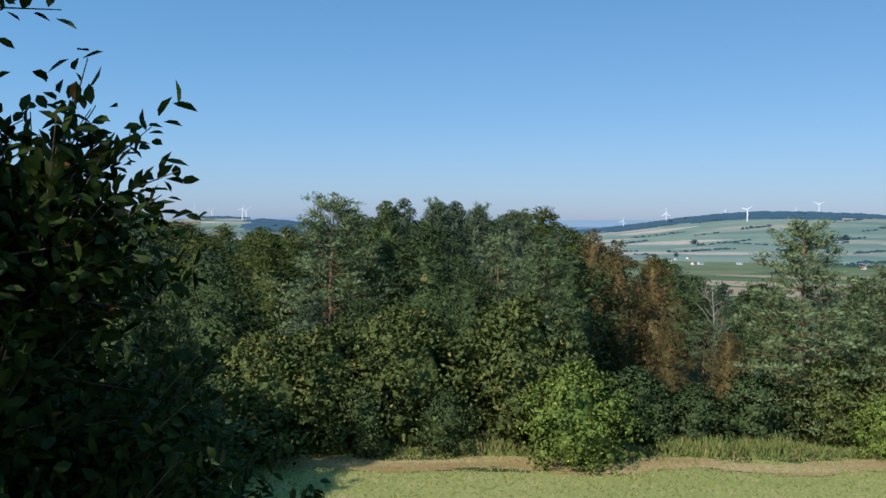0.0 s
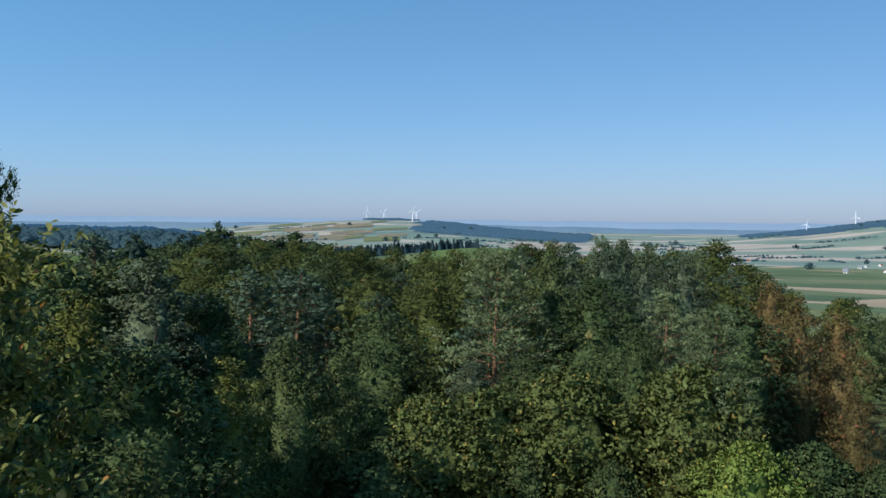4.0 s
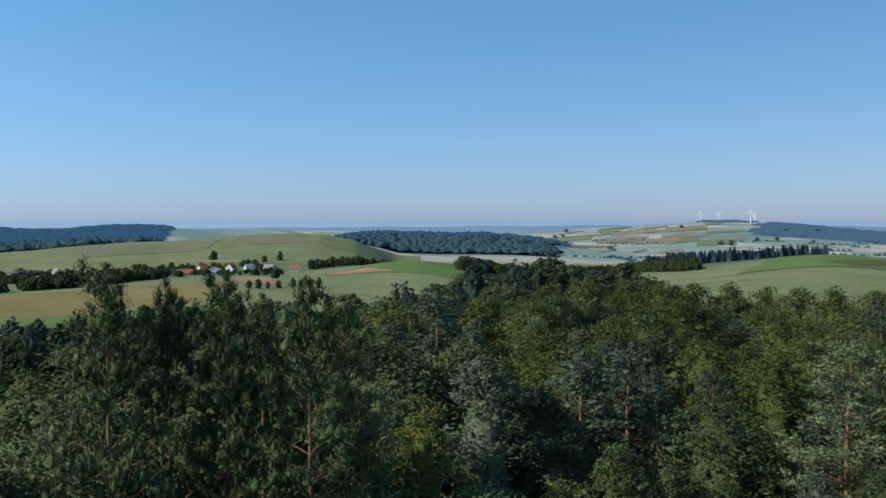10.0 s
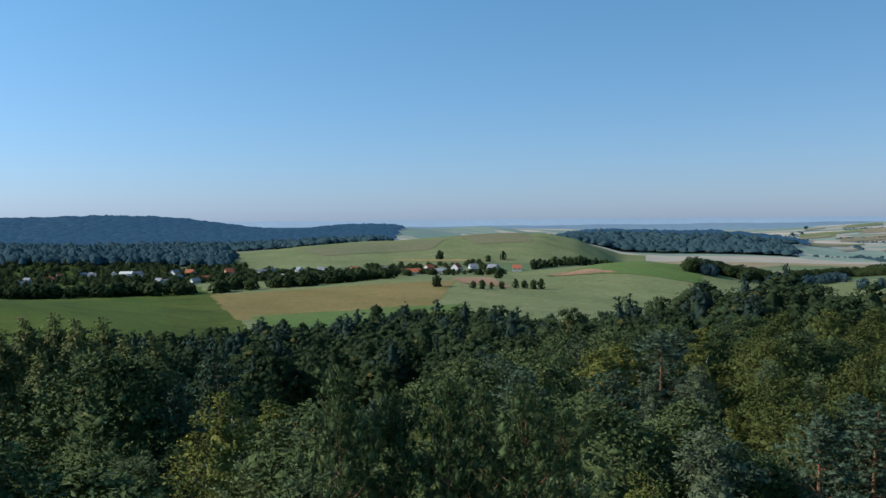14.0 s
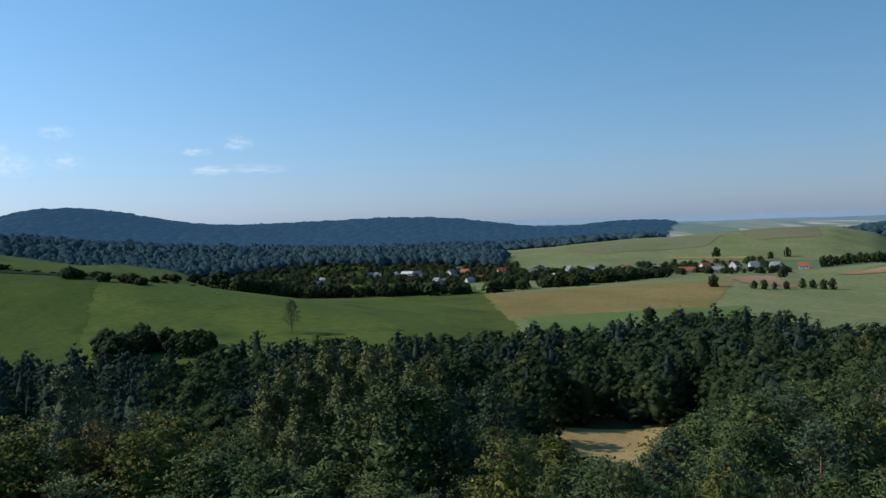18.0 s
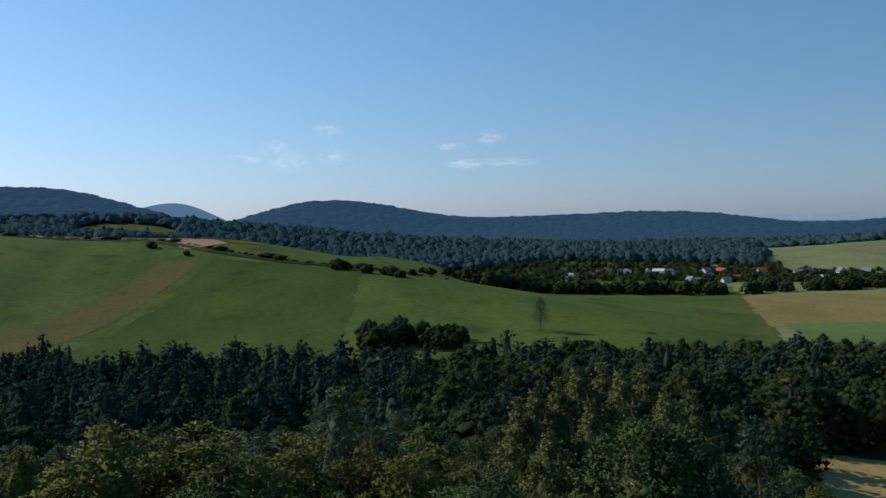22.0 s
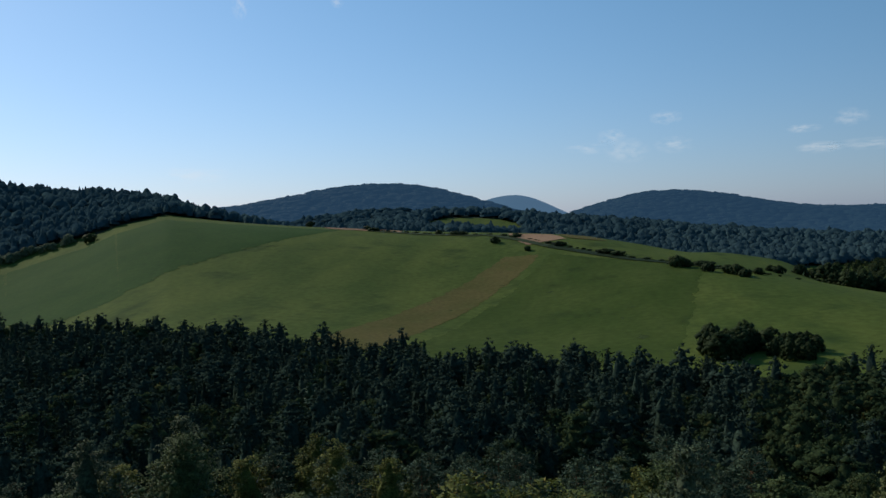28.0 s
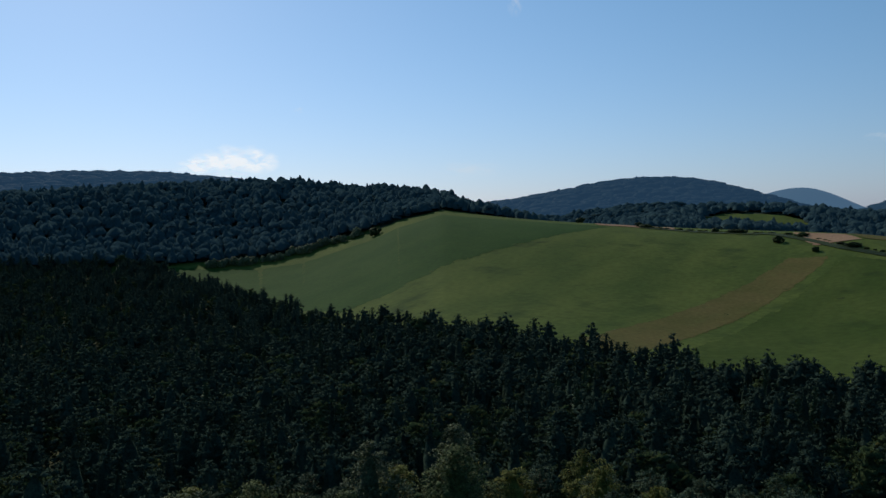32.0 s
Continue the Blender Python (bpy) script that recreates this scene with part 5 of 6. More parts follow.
# tall grass and weeds between the mown meadow and the bushes
g = np.random.default_rng(9)
n = 9000
bx, by = g.uniform(-12, 27, n), 40.9 + np.abs(g.normal(size=n)) * 1.1
bh = g.uniform(0.25, 0.75, n) * (0.7 + 0.6 * (np.sin(bx * 0.9) * np.sin(bx * 0.37 + 1) > 0))
bz = ground_z(bx, by)
sway = g.normal(size=(n, 2)) * 0.22
foot = np.stack([bx, by, bz], -1)
wide = g.uniform(0.03, 0.09, n)
v = np.stack([foot + np.stack([-wide, 0 * wide, 0 * wide], -1), foot + np.stack([wide, 0 * wide, 0 * wide], -1), foot + np.stack([sway[:, 0], sway[:, 1], bh], -1)], 1).reshape(-1, 3)
tagged(new("tall_grass", mesh_from("tall_grass", v, np.arange(3 * n).reshape(-1, 3), [M["weed"]])), "pale tall grass and weeds fringing the meadow", "grass", kind="stuff")

n = 26000
bx, by = g.uniform(-13, 28, n), 41.5 - 15 * g.uniform(0, 1, n) ** 1.4
bh = g.uniform(0.04, 0.14, n)
sway = g.normal(size=(n, 2)) * 0.07
wide = g.uniform(0.012, 0.05, n)
foot = np.stack([bx, by, ground_z(bx, by)], -1)
v = np.stack([foot + np.stack([-wide, 0 * wide, 0 * wide], -1), foot + np.stack([wide, 0 * wide, 0 * wide], -1), foot + np.stack([sway[:, 0], sway[:, 1], bh], -1)], 1).reshape(-1, 3)
M["blade"] = foliage("meadow_grass", (0.17, 0.22, 0.055), (0.34, 0.35, 0.12), (0.44, 0.36, 0.17), 0.12, 0.3, stand=0.3, fine=0)
tagged(new("meadow_grass", mesh_from("meadow_grass", v, np.arange(3 * n).reshape(-1, 3), [M["blade"]])), "short uneven grass of the mown meadow", "grass", kind="stuff")

# a dead tree with pale bare branches among the brown ones
M["dead_wood"] = two_tone("dead_wood", (0.270, 0.225, 0.180), (0.375, 0.330, 0.277), 3.0, 14.0)
dead = tagged(new("dead_tree"), "dead tree with pale bare branches among the bushes", "tree", "trees of the wood")
x, y = polar(-17.4, 56)
dead.matrix_basis = pose(x, y, gz(x, y) - 0.1)
tz = np.linspace(0, 1, 6)
spine = np.stack([0.2 * np.sin(tz * 3), 0.1 * tz, tz * 7.2], -1)
new("trunk", mesh_from("trunk", *tube(spine, 0.11 * (1.05 - tz) + 0.01, 6), [M["dead_wood"]], None, True)).parent = dead
for k in range(26):
    f = 0.3 + 0.66 * (k + g.uniform()) / 26
    a = k * 2.4
    ln = g.uniform(0.7, 1.9) * (1.15 - 0.6 * f)
    base = np.array([np.interp(f, tz, spine[:, 0]), np.interp(f, tz, spine[:, 1]), f * 7.2])
    way = np.array([math.cos(a), math.sin(a), g.uniform(0.5, 1.1)])
    tip = base + way * ln
    pieces = [tube([base, base + way * ln * 0.5 + g.normal(size=3) * 0.06, tip], [0.024, 0.016, 0.008], 4)]
    for q in range(3):
        s = base + way * ln * g.uniform(0.35, 0.9)
        pieces.append(tube([s, s + (way * 0.5 + g.normal(size=3) * 0.35) * ln * 0.5], [0.011, 0.006], 3))
    new("branch", mesh_from("branch", *joined(pieces), [M["dead_wood"]], None, True)).parent = dead

# ---- hedges, belts and single trees in the fields ----
kind("belt", "field_tree", "tree", "round dark green tree in a belt between fields", "belt_leaf", "bark",
     [broad_tree(G(400 + k), 12.0, (5.2, 6.0, 4.4)[k], 46, 30, 0.62, low=0.02, limbs=4, tri=True, core=0.45, lump=0.85) for k in range(3)])
kind("lonely", "dying_tree", "tree", "half-bare tree standing alone in the pasture", "grey_leaf", "bark",
     [broad_tree(G(410), 12.0, 3.0, 70, 30, 0.36, low=0.28, limbs=34, core=0.05, lump=0)])
kind("thorn", "thorn_bush", "bush", "dark round thorn bush on the pasture hedge line", "belt_leaf", "bark",
     [broad_tree(G(415 + k), 12.0, 9.5, 44, 12, 1.6, low=0.02, limbs=4, tri=True, core=0.45, lump=0.85) for k in range(2)])
kind("foot_bush", "sallow_bush", "bush", "pale grey-green sallow at the foot of the wooded hill", "sallow_leaf", "bark",
     [broad_tree(G(420 + k), 12.0, 6.4, 44, 24, 0.8, low=0.02, limbs=4, tri=True, core=0.45, lump=0.7) for k in range(2)])
g = np.random.default_rng(77)
plant("lonely", 75.0, 386, 14.5, 0, 1.0)
for az, r, h in [(88.3, 572, 7.0), (87.7, 572, 5.0), (86.4, 556, 5.0), (85.2, 552, 5.0), (84.7, 548, 6.0), (84.2, 540, 4.5), (83.4, 560, 4.0), (82.2, 600, 5.0), (82.7, 610, 4.0), (81.0, 640, 6.5), (80.2, 645, 7.0), (99.9, 690, 5.0), (97.8, 652, 3.5), (103.6, 760, 3.5), (108.3, 800, 4.0), (112.0, 842, 5.0), (125.5, 885, 8.0)]:
    plant("thorn", az, r, h, int(az * 10), 1.0)
for az, r, h in [(51.6, 478, 9), (49.9, 436, 10), (49.2, 440, 8), (47.6, 712, 10), (45.2, 702, 6), (44.6, 700, 7.5), (44.0, 706, 5.5), (43.3, 710, 6.5), (42.4, 724, 8), (41.8, 730, 6.5), (41.2, 722, 8), (40.7, 724, 9), (43.5, 834, 10), (47.4, 1160, 12), (43.2, 1140, 12), (44.2, 1120, 9)]:
    plant("belt", az, r, h, int(az * 7), 0.9)
for k in range(18):  # orchard trees before the hamlet
    plant("belt", 43.0 + 0.42 * k + g.uniform(-0.2, 0.2), g.uniform(915, 985), g.uniform(4.5, 8), k, g.uniform(1.0, 1.5))
# the belt along the stream: az and r of its bends
bend_az = [79.4, 77, 74.1, 69.8, 66, 63, 60, 57.8, 54.1, 50.4]
bend_r = [570, 590, 700, 745, 750, 760, 775, 770, 790, 825]
for az in np.arange(50.6, 79.6, 0.24):
    if abs(az - 62.6) < 0.5 or abs(az - 59.2) < 0.5:
        continue
    plant("belt", az + g.uniform(-0.2, 0.2), float(np.interp(az, bend_az[::-1], bend_r[::-1])) + 22 + g.uniform(-6, 34), g.uniform(8, 13), int(az * 31), g.uniform(1.1, 1.6))
for az in np.arange(36.2, 41.2, 0.33):
    plant("belt", az, 1020 + (41 - az) * 22 + g.uniform(-8, 8), g.uniform(9, 13), int(az * 31), 1.0)
# pale bushes along the foot of the wooded hill
for az in np.arange(126.6, 136.4, 0.42):
    plant("foot_bush", az + g.uniform(-0.15, 0.15), float(np.interp(az, [126, 128, 131, 136], [922, 925, 928, 916])) - g.uniform(2, 14), g.uniform(6, 10), int(az * 23), g.uniform(0.9, 1.3))
# trees between the houses
garden = []
for k in range(1000):
    az = g.uniform(43.5, 79) if k < 420 else g.uniform(58, 79.5)
    x, y = polar(az, g.uniform(930, 1080 if az < 60 else 1160) + (20 if az < 50 else 0))
    garden.append((x, y, g.uniform(3.5, 7.5), g.uniform(1.2, 1.8)))
grove("garden_trees", garden, mid_leafs, M["belt_leaf"], "garden and orchard trees between the village houses", g)
# the copse before the pasture, and trees stepping out of the wood
for k in range(34):
    u = g.uniform()
    plant("belt", 80.0 + 6.6 * u, g.uniform(345, 378), g.uniform(4.5, 7.5) + 4.0 * u, k, g.uniform(0.9, 1.3))
for k in range(46):
    az = g.uniform(48, 80)
    plant("belt", az, float(near_out(az)) + g.uniform(-8, 26), g.uniform(5, 10), k, g.uniform(0.8, 1.15))
# the grass-grown ditch and its hedge that cross the pasture below the crest
draped("field", [(100.2, 738), (108.3, 790), (108.3, 781), (100.0, 728)], M["belt_leaf"], "dark overgrown ditch along the crest", 0.5, 2.0, "hedge")
draped("field", [(96.3, 664), (100.2, 738), (100.4, 728), (96.5, 655)], M["belt_leaf"], "dark overgrown ditch below the crest", 0.5, 2.0, "hedge")
draped("field", [(91.2, 606), (96.3, 664), (96.5, 655), (91.4, 597)], M["belt_leaf"], "dark overgrown ditch across the pasture", 0.5, 2.0, "hedge")
draped("field", [(85.1, 576), (91.2, 606), (91.4, 597), (85.1, 568)], M["belt_leaf"], "dark overgrown ditch beside the thorn bushes", 0.5, 2.0, "hedge")
for k in range(100):
    az = g.uniform(81, 108)
    plant("thorn", az, float(np.interp(az, [80, 85, 91, 96, 100, 108], [560, 575, 605, 664, 737, 789])), float(g.choice([0.8, 1.0, 1.3, 1.6, 3.2], p=[0.3, 0.3, 0.2, 0.12, 0.08])), k, g.uniform(1.6, 2.6))
# belts of trees along the brooks of the dale
belt_spots = []
for k in range(420):
    u = g.uniform()
    az = 31.4 - 5.4 * u if k < 170 else 25.6 - 9.4 * u
    r0 = np.interp(az, [16, 18.4, 20.3, 21.6, 23.5, 25.2, 26.2, 27.9, 29.7, 31.4], [950, 978, 1052, 1180, 1132, 1000, 930, 905, 910, 860])
    x, y = polar(az, r0 + g.uniform(-4, 46))
    belt_spots.append((x, y, g.uniform(8, 12), 1.3))
grove("dale_belt", belt_spots, mid_leafs, M["belt_leaf"], "dark belts of trees along the brooks of the dale", g)
# the pine grove on the hill and trees of the far dale
grove_spots = []
for k in range(360):
    az = g.uniform(8.6, 19.6)
    r0 = np.interp(az, [8.6, 13, 19.6], [1120, 1090, 1020])
    x, y = polar(az, r0 + g.uniform(0, 70))
    grove_spots.append((x, y, g.uniform(11, 16), 1.5))
grove("pine_grove", grove_spots, mid_spruces, M["hazed_wood"], "dark pine grove on the green hill", g)
dale = []
for k in range(900):
    az, r = g.uniform(20, 41), g.uniform(860, 1120)
    if math.sin(az * 1.1 + r * 0.02) + math.sin(r * 0.045) > 0.9 and az < 30.5:
        x, y = polar(az, r)
        dale.append((x, y, g.uniform(8, 12), 1.3))
for k in range(260):
    az, r = g.uniform(-30, 30), g.uniform(1500, 3600)
    if math.sin(az * 0.8 + r * 0.004) + math.sin(r * 0.013 + az) > 1.25:
        x, y = polar(az, r)
        dale.append((x, y, g.uniform(9, 13), 1.6))
hedges = []
for k in range(80):
    az, r = g.uniform(-30, 27), g.uniform(1500, 3400)
    if far_wooded(*[np.array([c]) for c in polar(az, r)])[0]:
        continue
    x, y = polar(az, r)
    way, reach = radians(28 + 90 * (g.uniform() < 0.25)) + g.normal() * 0.12, g.uniform(50, 220)
    for u in np.arange(0, reach, 11.0):
        hedges.append((x + math.cos(way) * u + g.normal() * 2, y + math.sin(way) * u + g.normal() * 2, g.uniform(3, 6), 1.6))
tagged(grove("backdrop_hedges", hedges, far_trees, M["hazed_wood"], "hazy hedgerows between the far strip fields", g), category="far hedges")
grove("dale_trees", dale, mid_leafs, M["hazed_wood"], "scattered trees and hedges of the far dale", g)


# ---- houses ----
M["plaster"] = two_tone("house_plaster", (0.62, 0.60, 0.55), (0.74, 0.72, 0.68), 0.3, 3.0)
M["ochre"] = two_tone("ochre_plaster", (0.55, 0.38, 0.22), (0.62, 0.45, 0.28), 0.3, 3.0)
M["roof_red"] = two_tone("red_tiles", (0.38, 0.11, 0.06), (0.48, 0.17, 0.09), 0.4, 4.0)
M["roof_grey"] = two_tone("grey_roofing", (0.20, 0.21, 0.23), (0.30, 0.31, 0.33), 0.4, 4.0)
M["pane"] = two_tone("window_glass", (0.025, 0.03, 0.04), (0.05, 0.06, 0.07), 1.0, 4.0, rough=0.15)


def block(x0, x1, y0, y1, z0, z1):
    bm = bmesh.new()
    bmesh.ops.create_cube(bm, size=1)
    bmesh.ops.scale(bm, verts=bm.verts, vec=(x1 - x0, y1 - y0, z1 - z0))
    bmesh.ops.translate(bm, verts=bm.verts, vec=((x0 + x1) / 2, (y0 + y1) / 2, (z0 + z1) / 2))
    return bm


def house(az, r, long, deep, tall, pitch, wall, roof, turn, label):
    """A village house: walls with gables, a roof with eaves, chimney, door and windows."""
    x, y = polar(az, r)
    root = tagged(new("house"), label, "house", "houses of the valley")
    root.matrix_basis = pose(x, y, gz(x, y) - 0.4, 0, 0, az + turn)
    a, b, top = long / 2, deep / 2, tall + pitch
    bm = bmesh.new()
    v = [bm.verts.new(p) for p in ((-a, -b, 0), (a, -b, 0), (a, b, 0), (-a, b, 0), (-a, -b, tall), (a, -b, tall), (a, b, tall), (-a, b, tall), (-a, 0, top), (a, 0, top))]
    for f in ((0, 1, 5, 4), (2, 3, 7, 6), (1, 2, 6, 9, 5), (3, 0, 4, 8, 7), (4, 5, 9, 8), (6, 7, 8, 9)):
        bm.faces.new([v[i] for i in f])
    part("wall", bm, M[wall], root)
    e, t = 0.5, 0.25
    drop = pitch * e / b
    bm = bmesh.new()
    lo = [(-a - e, -b - e, tall - drop), (a + e, -b - e, tall - drop), (a + e, 0, top + 0.05), (-a - e, 0, top + 0.05), (a + e, b + e, tall - drop), (-a - e, b + e, tall - drop)]
    low_v = [bm.verts.new(p) for p in lo]
    up_v = [bm.verts.new((p[0], p[1], p[2] + t)) for p in lo]
    for q in ((0, 1, 2, 3), (3, 2, 4, 5)):
        bm.faces.new([up_v[i] for i in q])
        bm.faces.new([low_v[i] for i in q[::-1]])
    for p, q in ((0, 1), (1, 2), (2, 4), (4, 5), (5, 3), (3, 0)):
        bm.faces.new([low_v[p], low_v[q], up_v[q], up_v[p]])
    cover = part("roof", bm, M[roof], root)
    part("chimney", block(a * 0.3, a * 0.3 + 0.6, 0.3, 0.9, top - 0.8, top + 0.8), M["roof_red"], cover)
    part("door", block(-0.5, 0.5, -b - 0.05, -b + 0.03, 0.4, 2.4), M["bark"], root)
    for k in (-0.62, 0.62):
        part("window", block(a * k - 0.6, a * k + 0.6, -b - 0.04, -b + 0.03, 1.3, 2.6), M["pane"], root)
    part("window", block(a - 0.03, a + 0.04, -0.6, 0.6, 1.3, 2.6), M["pane"], root)
    return root


WHITE, RED = "white-walled village house with a grey gabled roof", "village house with a red tiled gabled roof"
for az, r, long, deep, tall, pitch, wall, roof, turn, text in [
        (61.1, 1030, 9, 8, 5, 4, "ochre", "roof_red", 20, RED), (56.6, 1015, 8, 8, 5.5, 4, "plaster", "roof_grey", -60, WHITE), (49.2, 975, 17, 9, 3.2, 3.5, "plaster", "roof_red", 5, RED),
        (48.1, 985, 10, 9, 6.5, 4, "plaster", "roof_red", 40, RED), (47.3, 965, 12, 8, 4, 3, "plaster", "roof_grey", -10, WHITE), (46.3, 1000, 10, 9, 6, 4.5, "plaster", "roof_red", 60, RED),
        (43.9, 1000, 11, 8, 5, 3.5, "plaster", "roof_grey", -30, WHITE), (42.3, 1000, 10, 8, 4, 3.5, "plaster", "roof_red", 0, RED), (67.3, 1010, 14, 8, 5.5, 2.2, "plaster", "plaster", -25, "large white barn with a pale flat-pitched roof"),
        (66.7, 1020, 10, 8, 4, 3, "plaster", "roof_grey", 30, WHITE), (69.3, 1000, 8, 7, 4, 3, "plaster", "roof_grey", 0, WHITE), (64.4, 1030, 9, 8, 4.5, 3.5, "plaster", "roof_grey", 45, WHITE),
        (63.5, 1040, 10, 8, 4, 3.5, "plaster", "roof_red", -30, RED), (59.0, 1020, 9, 7, 4, 3.5, "plaster", "roof_grey", 10, WHITE), (58.4, 1040, 9, 8, 4.5, 3, "plaster", "roof_grey", 70, WHITE),
        (55.2, 1030, 9, 8, 4, 3.5, "ochre", "roof_grey", -20, WHITE), (53.0, 1020, 10, 8, 4, 3.5, "plaster", "roof_red", 25, RED), (51.0, 1010, 9, 8, 4, 3.5, "plaster", "roof_grey", 0, WHITE),
        (45.2, 1010, 9, 8, 5, 3.5, "plaster", "roof_grey", 20, WHITE), (40.6, 1060, 10, 6, 3.5, 2.0, "plaster", "plaster", 0, "small white barn beside the tree belt"),
        (57.8, 985, 22, 7, 2.2, 1.6, "plaster", "plaster", -4, "long low white polytunnel beside the stream")]:
    house(az, r, long, deep, tall, pitch, wall, roof, turn, text)
for k in range(15):
    az, r, red = 61.5 + 0.85 * k + g.uniform(-0.4, 0.4), g.uniform(925, 1030), g.uniform() < 0.3
    house(az, r, g.uniform(6, 10), g.uniform(5, 7), g.uniform(2.6, 3.6), g.uniform(1.8, 3.0), "ochre" if k % 7 == 3 else "plaster", "roof_red" if red else "roof_grey", g.uniform(-80, 80), RED if red else WHITE)
for k in range(36):
    az = g.uniform(-9.0, 0.5) if k < 20 else g.uniform(-27, -13)
    r = g.uniform(1700, 1950) if k < 20 else g.uniform(1450, 1750)
    red = g.uniform() < 0.35
    house(az, r, g.uniform(5.5, 8), g.uniform(5, 6.5), g.uniform(2.5, 3.5), 2.0, "plaster", "roof_red" if red else "roof_grey", g.uniform(-80, 80), RED if red else WHITE)
for k, (az, r) in enumerate([(25.5, 2160), (25.1, 2190), (24.7, 2170), (24.3, 2200), (25.8, 2210), (24.9, 2230)]):
    house(az, r, 9, 8, 5, 3, "plaster", "roof_grey", k * 37, WHITE)


# ---- wind turbines ----
M["white"] = two_tone("white_paint", (0.78, 0.79, 0.80), (0.82, 0.82, 0.82), 0.3, 3.0, rough=0.4)


def cone_bm(r1, r2, depth, seg=12):
    bm = bmesh.new()
    bmesh.ops.create_cone(bm, cap_ends=True, segments=seg, radius1=r1, radius2=r2, depth=depth)
    return bm


def turbine(az, r, height, turn, spin):
    x, y = polar(az, r)
    root = tagged(new("wind_turbine"), "white three-bladed wind turbine on the far hill", "wind turbine", "wind turbines on the hills")
    root.matrix_basis = pose(x, y, gz(x, y) - 1, 0, 0, turn)
    bm = cone_bm(height * 0.048, height * 0.036, height)
    bmesh.ops.translate(bm, verts=bm.verts, vec=(0, 0, height / 2))
    part("tower", bm, M["white"], root)
    bm = bmesh.new()
    bmesh.ops.create_cube(bm, size=1)
    bmesh.ops.scale(bm, verts=bm.verts, vec=(height * 0.05, height * 0.13, height * 0.05))
    bmesh.ops.bevel(bm, geom=bm.edges[:], offset=height * 0.01, segments=2)
    bmesh.ops.translate(bm, verts=bm.verts, vec=(0, 0, height))
    part("nacelle", bm, M["white"], root)
    bm = bmesh.new()
    bmesh.ops.create_uvsphere(bm, u_segments=10, v_segments=6, radius=height * 0.03)
    bmesh.ops.translate(bm, verts=bm.verts, vec=(0, -height * 0.08, height))
    hub = part("hub", bm, M["white"], root)
    for k in range(3):
        bm = cone_bm(height * 0.032, height * 0.013, height * 0.55, 6)
        bmesh.ops.scale(bm, verts=bm.verts, vec=(1, 0.4, 1))
        bmesh.ops.translate(bm, verts=bm.verts, vec=(0, -height * 0.08, height * 0.28))
        bmesh.ops.rotate(bm, verts=bm.verts, cent=(0, -height * 0.08, 0), matrix=Matrix.Rotation(radians(spin + 120 * k), 3, 'Y'))
        bmesh.ops.translate(bm, verts=bm.verts, vec=(0, 0, height))
        part("blade", bm, M["white"], hub)
    return root


for az, r, h, spin in [(16.0, 3850, 40, 5), (14.9, 3900, 38, 40), (13.0, 3700, 44, 20), (12.75, 3950, 44, 55)]:
    turbine(az, r, h, az + 10, spin)
for az, r, h, spin in [(-11.8, 3300, 38, 15), (-14.5, 3400, 44, 0), (-18.1, 3600, 30, 30), (-19.4, 3000, 48, 50), (-22.2, 3700, 34, 10), (-23.5, 3450, 46, 60)]:
    turbine(az, r, 0.82 * h, az - 12, spin)


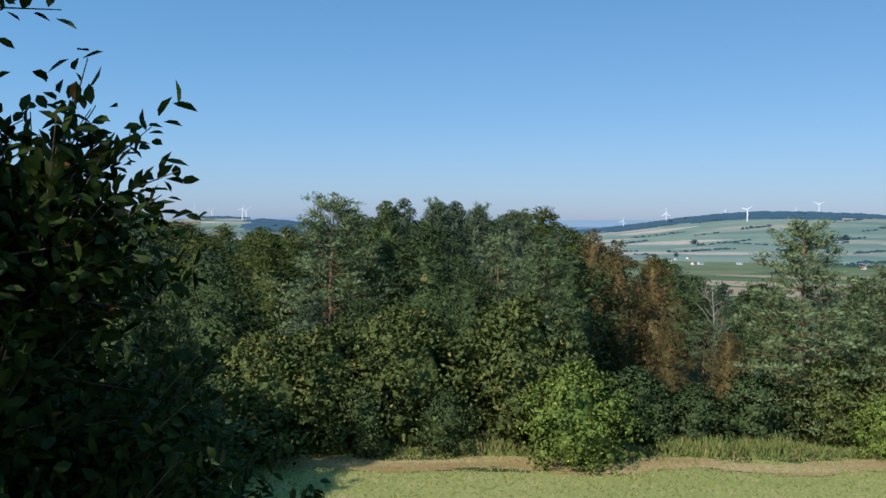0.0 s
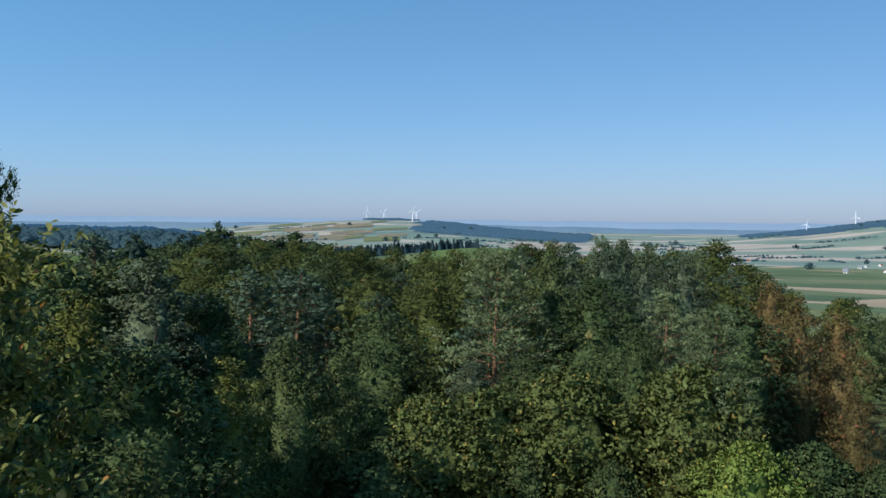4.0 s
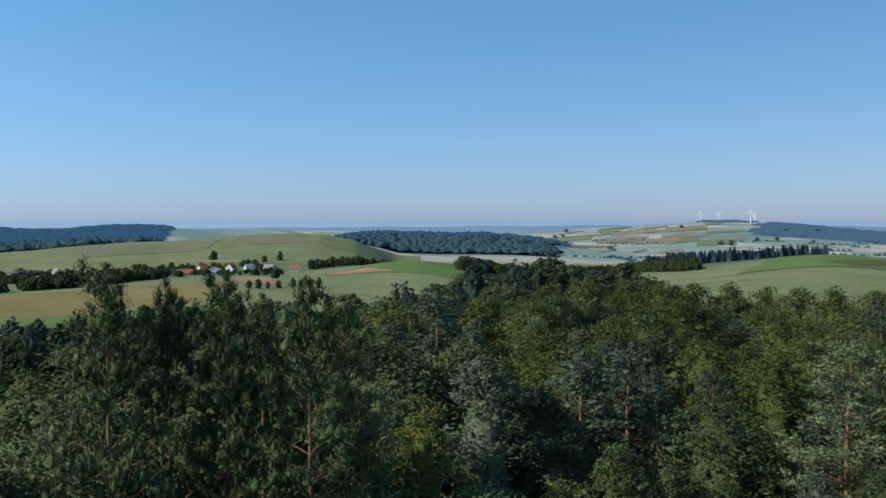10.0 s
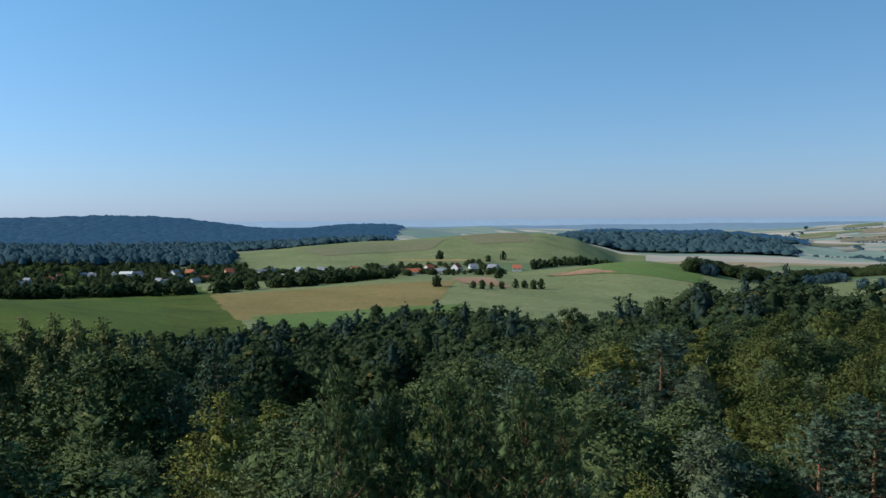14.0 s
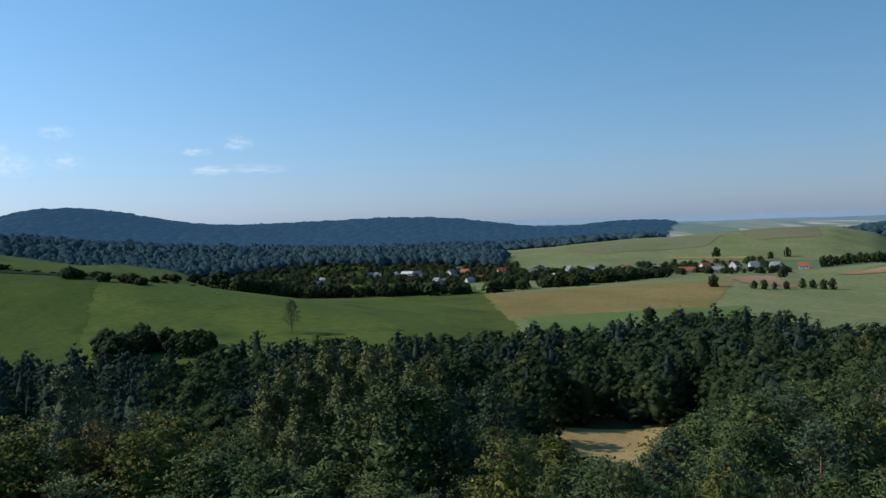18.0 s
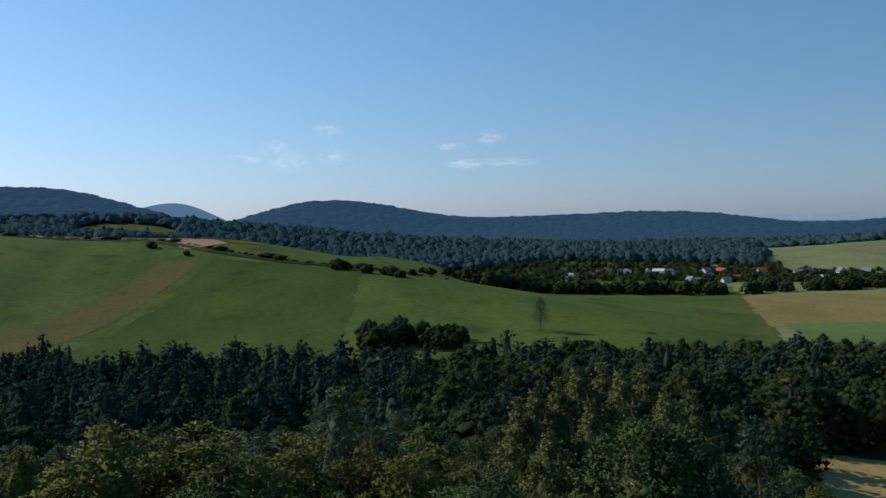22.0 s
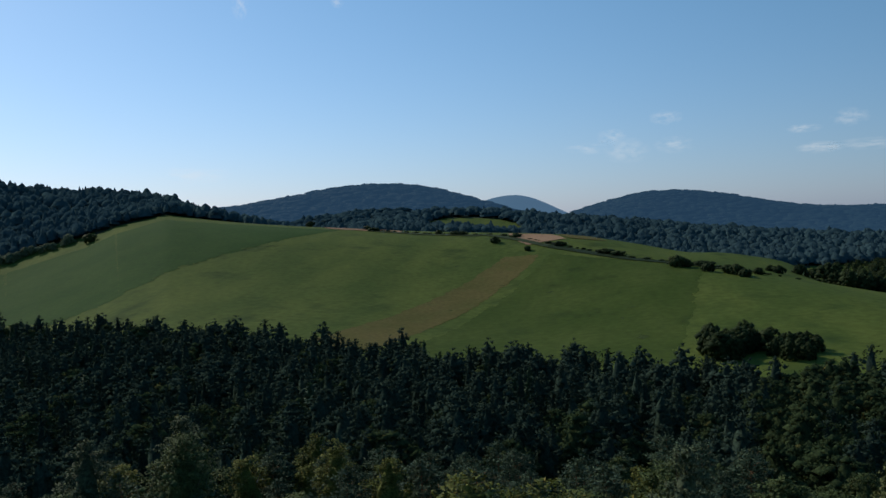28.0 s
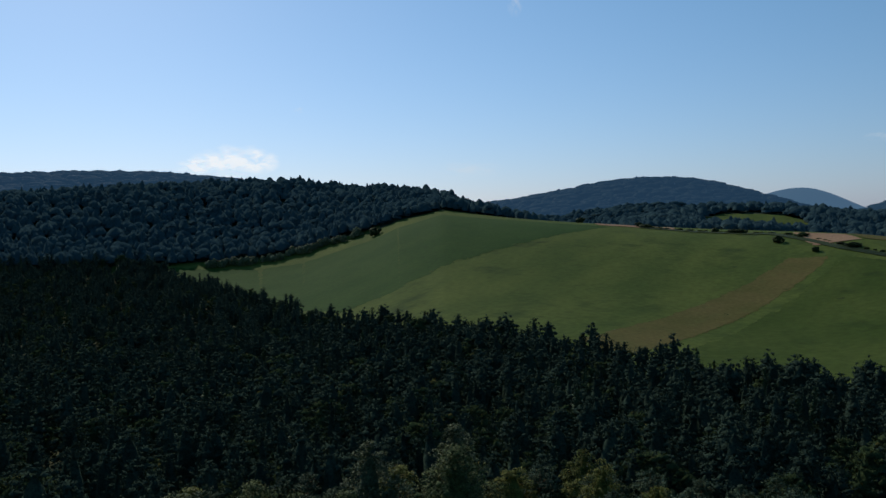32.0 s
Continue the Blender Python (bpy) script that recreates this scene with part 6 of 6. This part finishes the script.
# ---- small clouds over the hills ----
def cloud_build(n, l, b, lo=0.36, hi=0.66, most=0.27, reach=0.8, bright=1.2):
    tc = n.new("ShaderNodeTexCoord")
    gr = n.new("ShaderNodeTexGradient")
    gr.gradient_type = 'SPHERICAL'
    l.new(tc.outputs["Object"], gr.inputs[0])
    nz = n.new("ShaderNodeTexNoise")
    nz.inputs["Scale"].default_value, nz.inputs["Detail"].default_value, nz.inputs["Roughness"].default_value = 2.2, 5.0, 0.55
    info = n.new("ShaderNodeObjectInfo")
    add = n.new("ShaderNodeVectorMath")
    add.operation = 'ADD'
    l.new(tc.outputs["Object"], add.inputs[0])
    l.new(info.outputs["Location"], add.inputs[1])
    l.new(add.outputs[0], nz.inputs[0])
    mul = n.new("ShaderNodeMath")
    mul.operation = 'MULTIPLY'
    l.new(gr.outputs[1], mul.inputs[0])
    l.new(ramp(n, l, nz.outputs[0], [(lo, (0, 0, 0)), (hi, (1, 1, 1))]), mul.inputs[1])
    fac = ramp(n, l, mul.outputs[0], [(0.03, (0, 0, 0)), (reach, (most, most, most))])
    # sunlit white is emission: the flat clouds glow by themselves
    em, tr, ms = n.new("ShaderNodeEmission"), n.new("ShaderNodeBsdfTransparent"), n.new("ShaderNodeMixShader")
    em.inputs[0].default_value, em.inputs[1].default_value = (0.86, 0.90, 0.95, 1), bright
    l.new(fac, ms.inputs[0])
    l.new(tr.outputs[0], ms.inputs[1])
    l.new(em.outputs[0], ms.inputs[2])
    l.new(ms.outputs[0], n["Material Output"].inputs[0])


M["cloud"] = mat("cloud", cloud_build)
M["full_cloud"] = mat("full_cloud", lambda n, l, b: cloud_build(n, l, b, 0.40, 0.62, 0.8, 0.5, 1.55))
for az, el, wide, tall in [(88.7, 5.99, 2.46, 1.14), (92.1, 4.96, 2.24, 1.14), (91.2, 4.03, 3.36, 1.90), (93.6, 4.26, 3.36, 0.89), (88.2, 4.25, 2.80, 1.27), (78.0, 5.28, 2.52, 1.27), (76.7, 3.66, 5.04, 0.89), (79.8, 3.59, 2.80, 0.89), (80.8, 4.77, 1.68, 0.63), (134.4, 4.07, 6.0, 2.6), (133.1, 4.1, 3.6, 1.9), (135.6, 4.0, 3.6, 2.0), (136.8, 3.8, 2.6, 1.2), (130.2, 7.36, 0.90, 0.51), (115.9, 13.83, 1.23, 2.28), (109.7, 14.05, 1.01, 0.89), (119.3, 3.27, 5.60, 1.40), (79.6, 3.62, 3.36, 0.76), (80.5, 4.80, 2.24, 0.63)]:
    r = 4890.0
    x, y = polar(az, r)
    bm = bmesh.new()
    bmesh.ops.create_grid(bm, x_segments=6, y_segments=4, size=1.0)
    bmesh.ops.rotate(bm, verts=bm.verts, cent=(0, 0, 0), matrix=Matrix.Rotation(radians(90), 3, 'X'))
    me = bpy.data.meshes.new("backdrop_cloud")
    bm.to_mesh(me)
    bm.free()
    me.materials.append(M["full_cloud" if 132 < az < 138 else "cloud"])
    ob = tagged(new("backdrop_cloud", me), "small white wisp of fair-weather cloud", "cloud", kind="structure")
    ob.matrix_basis = Matrix.LocRotScale((x, y, 30 + r * math.tan(radians(el))), Euler((0, 0, radians(az))), (wide / 2 * r * 0.01745, 40, tall / 2 * r * 0.01745))
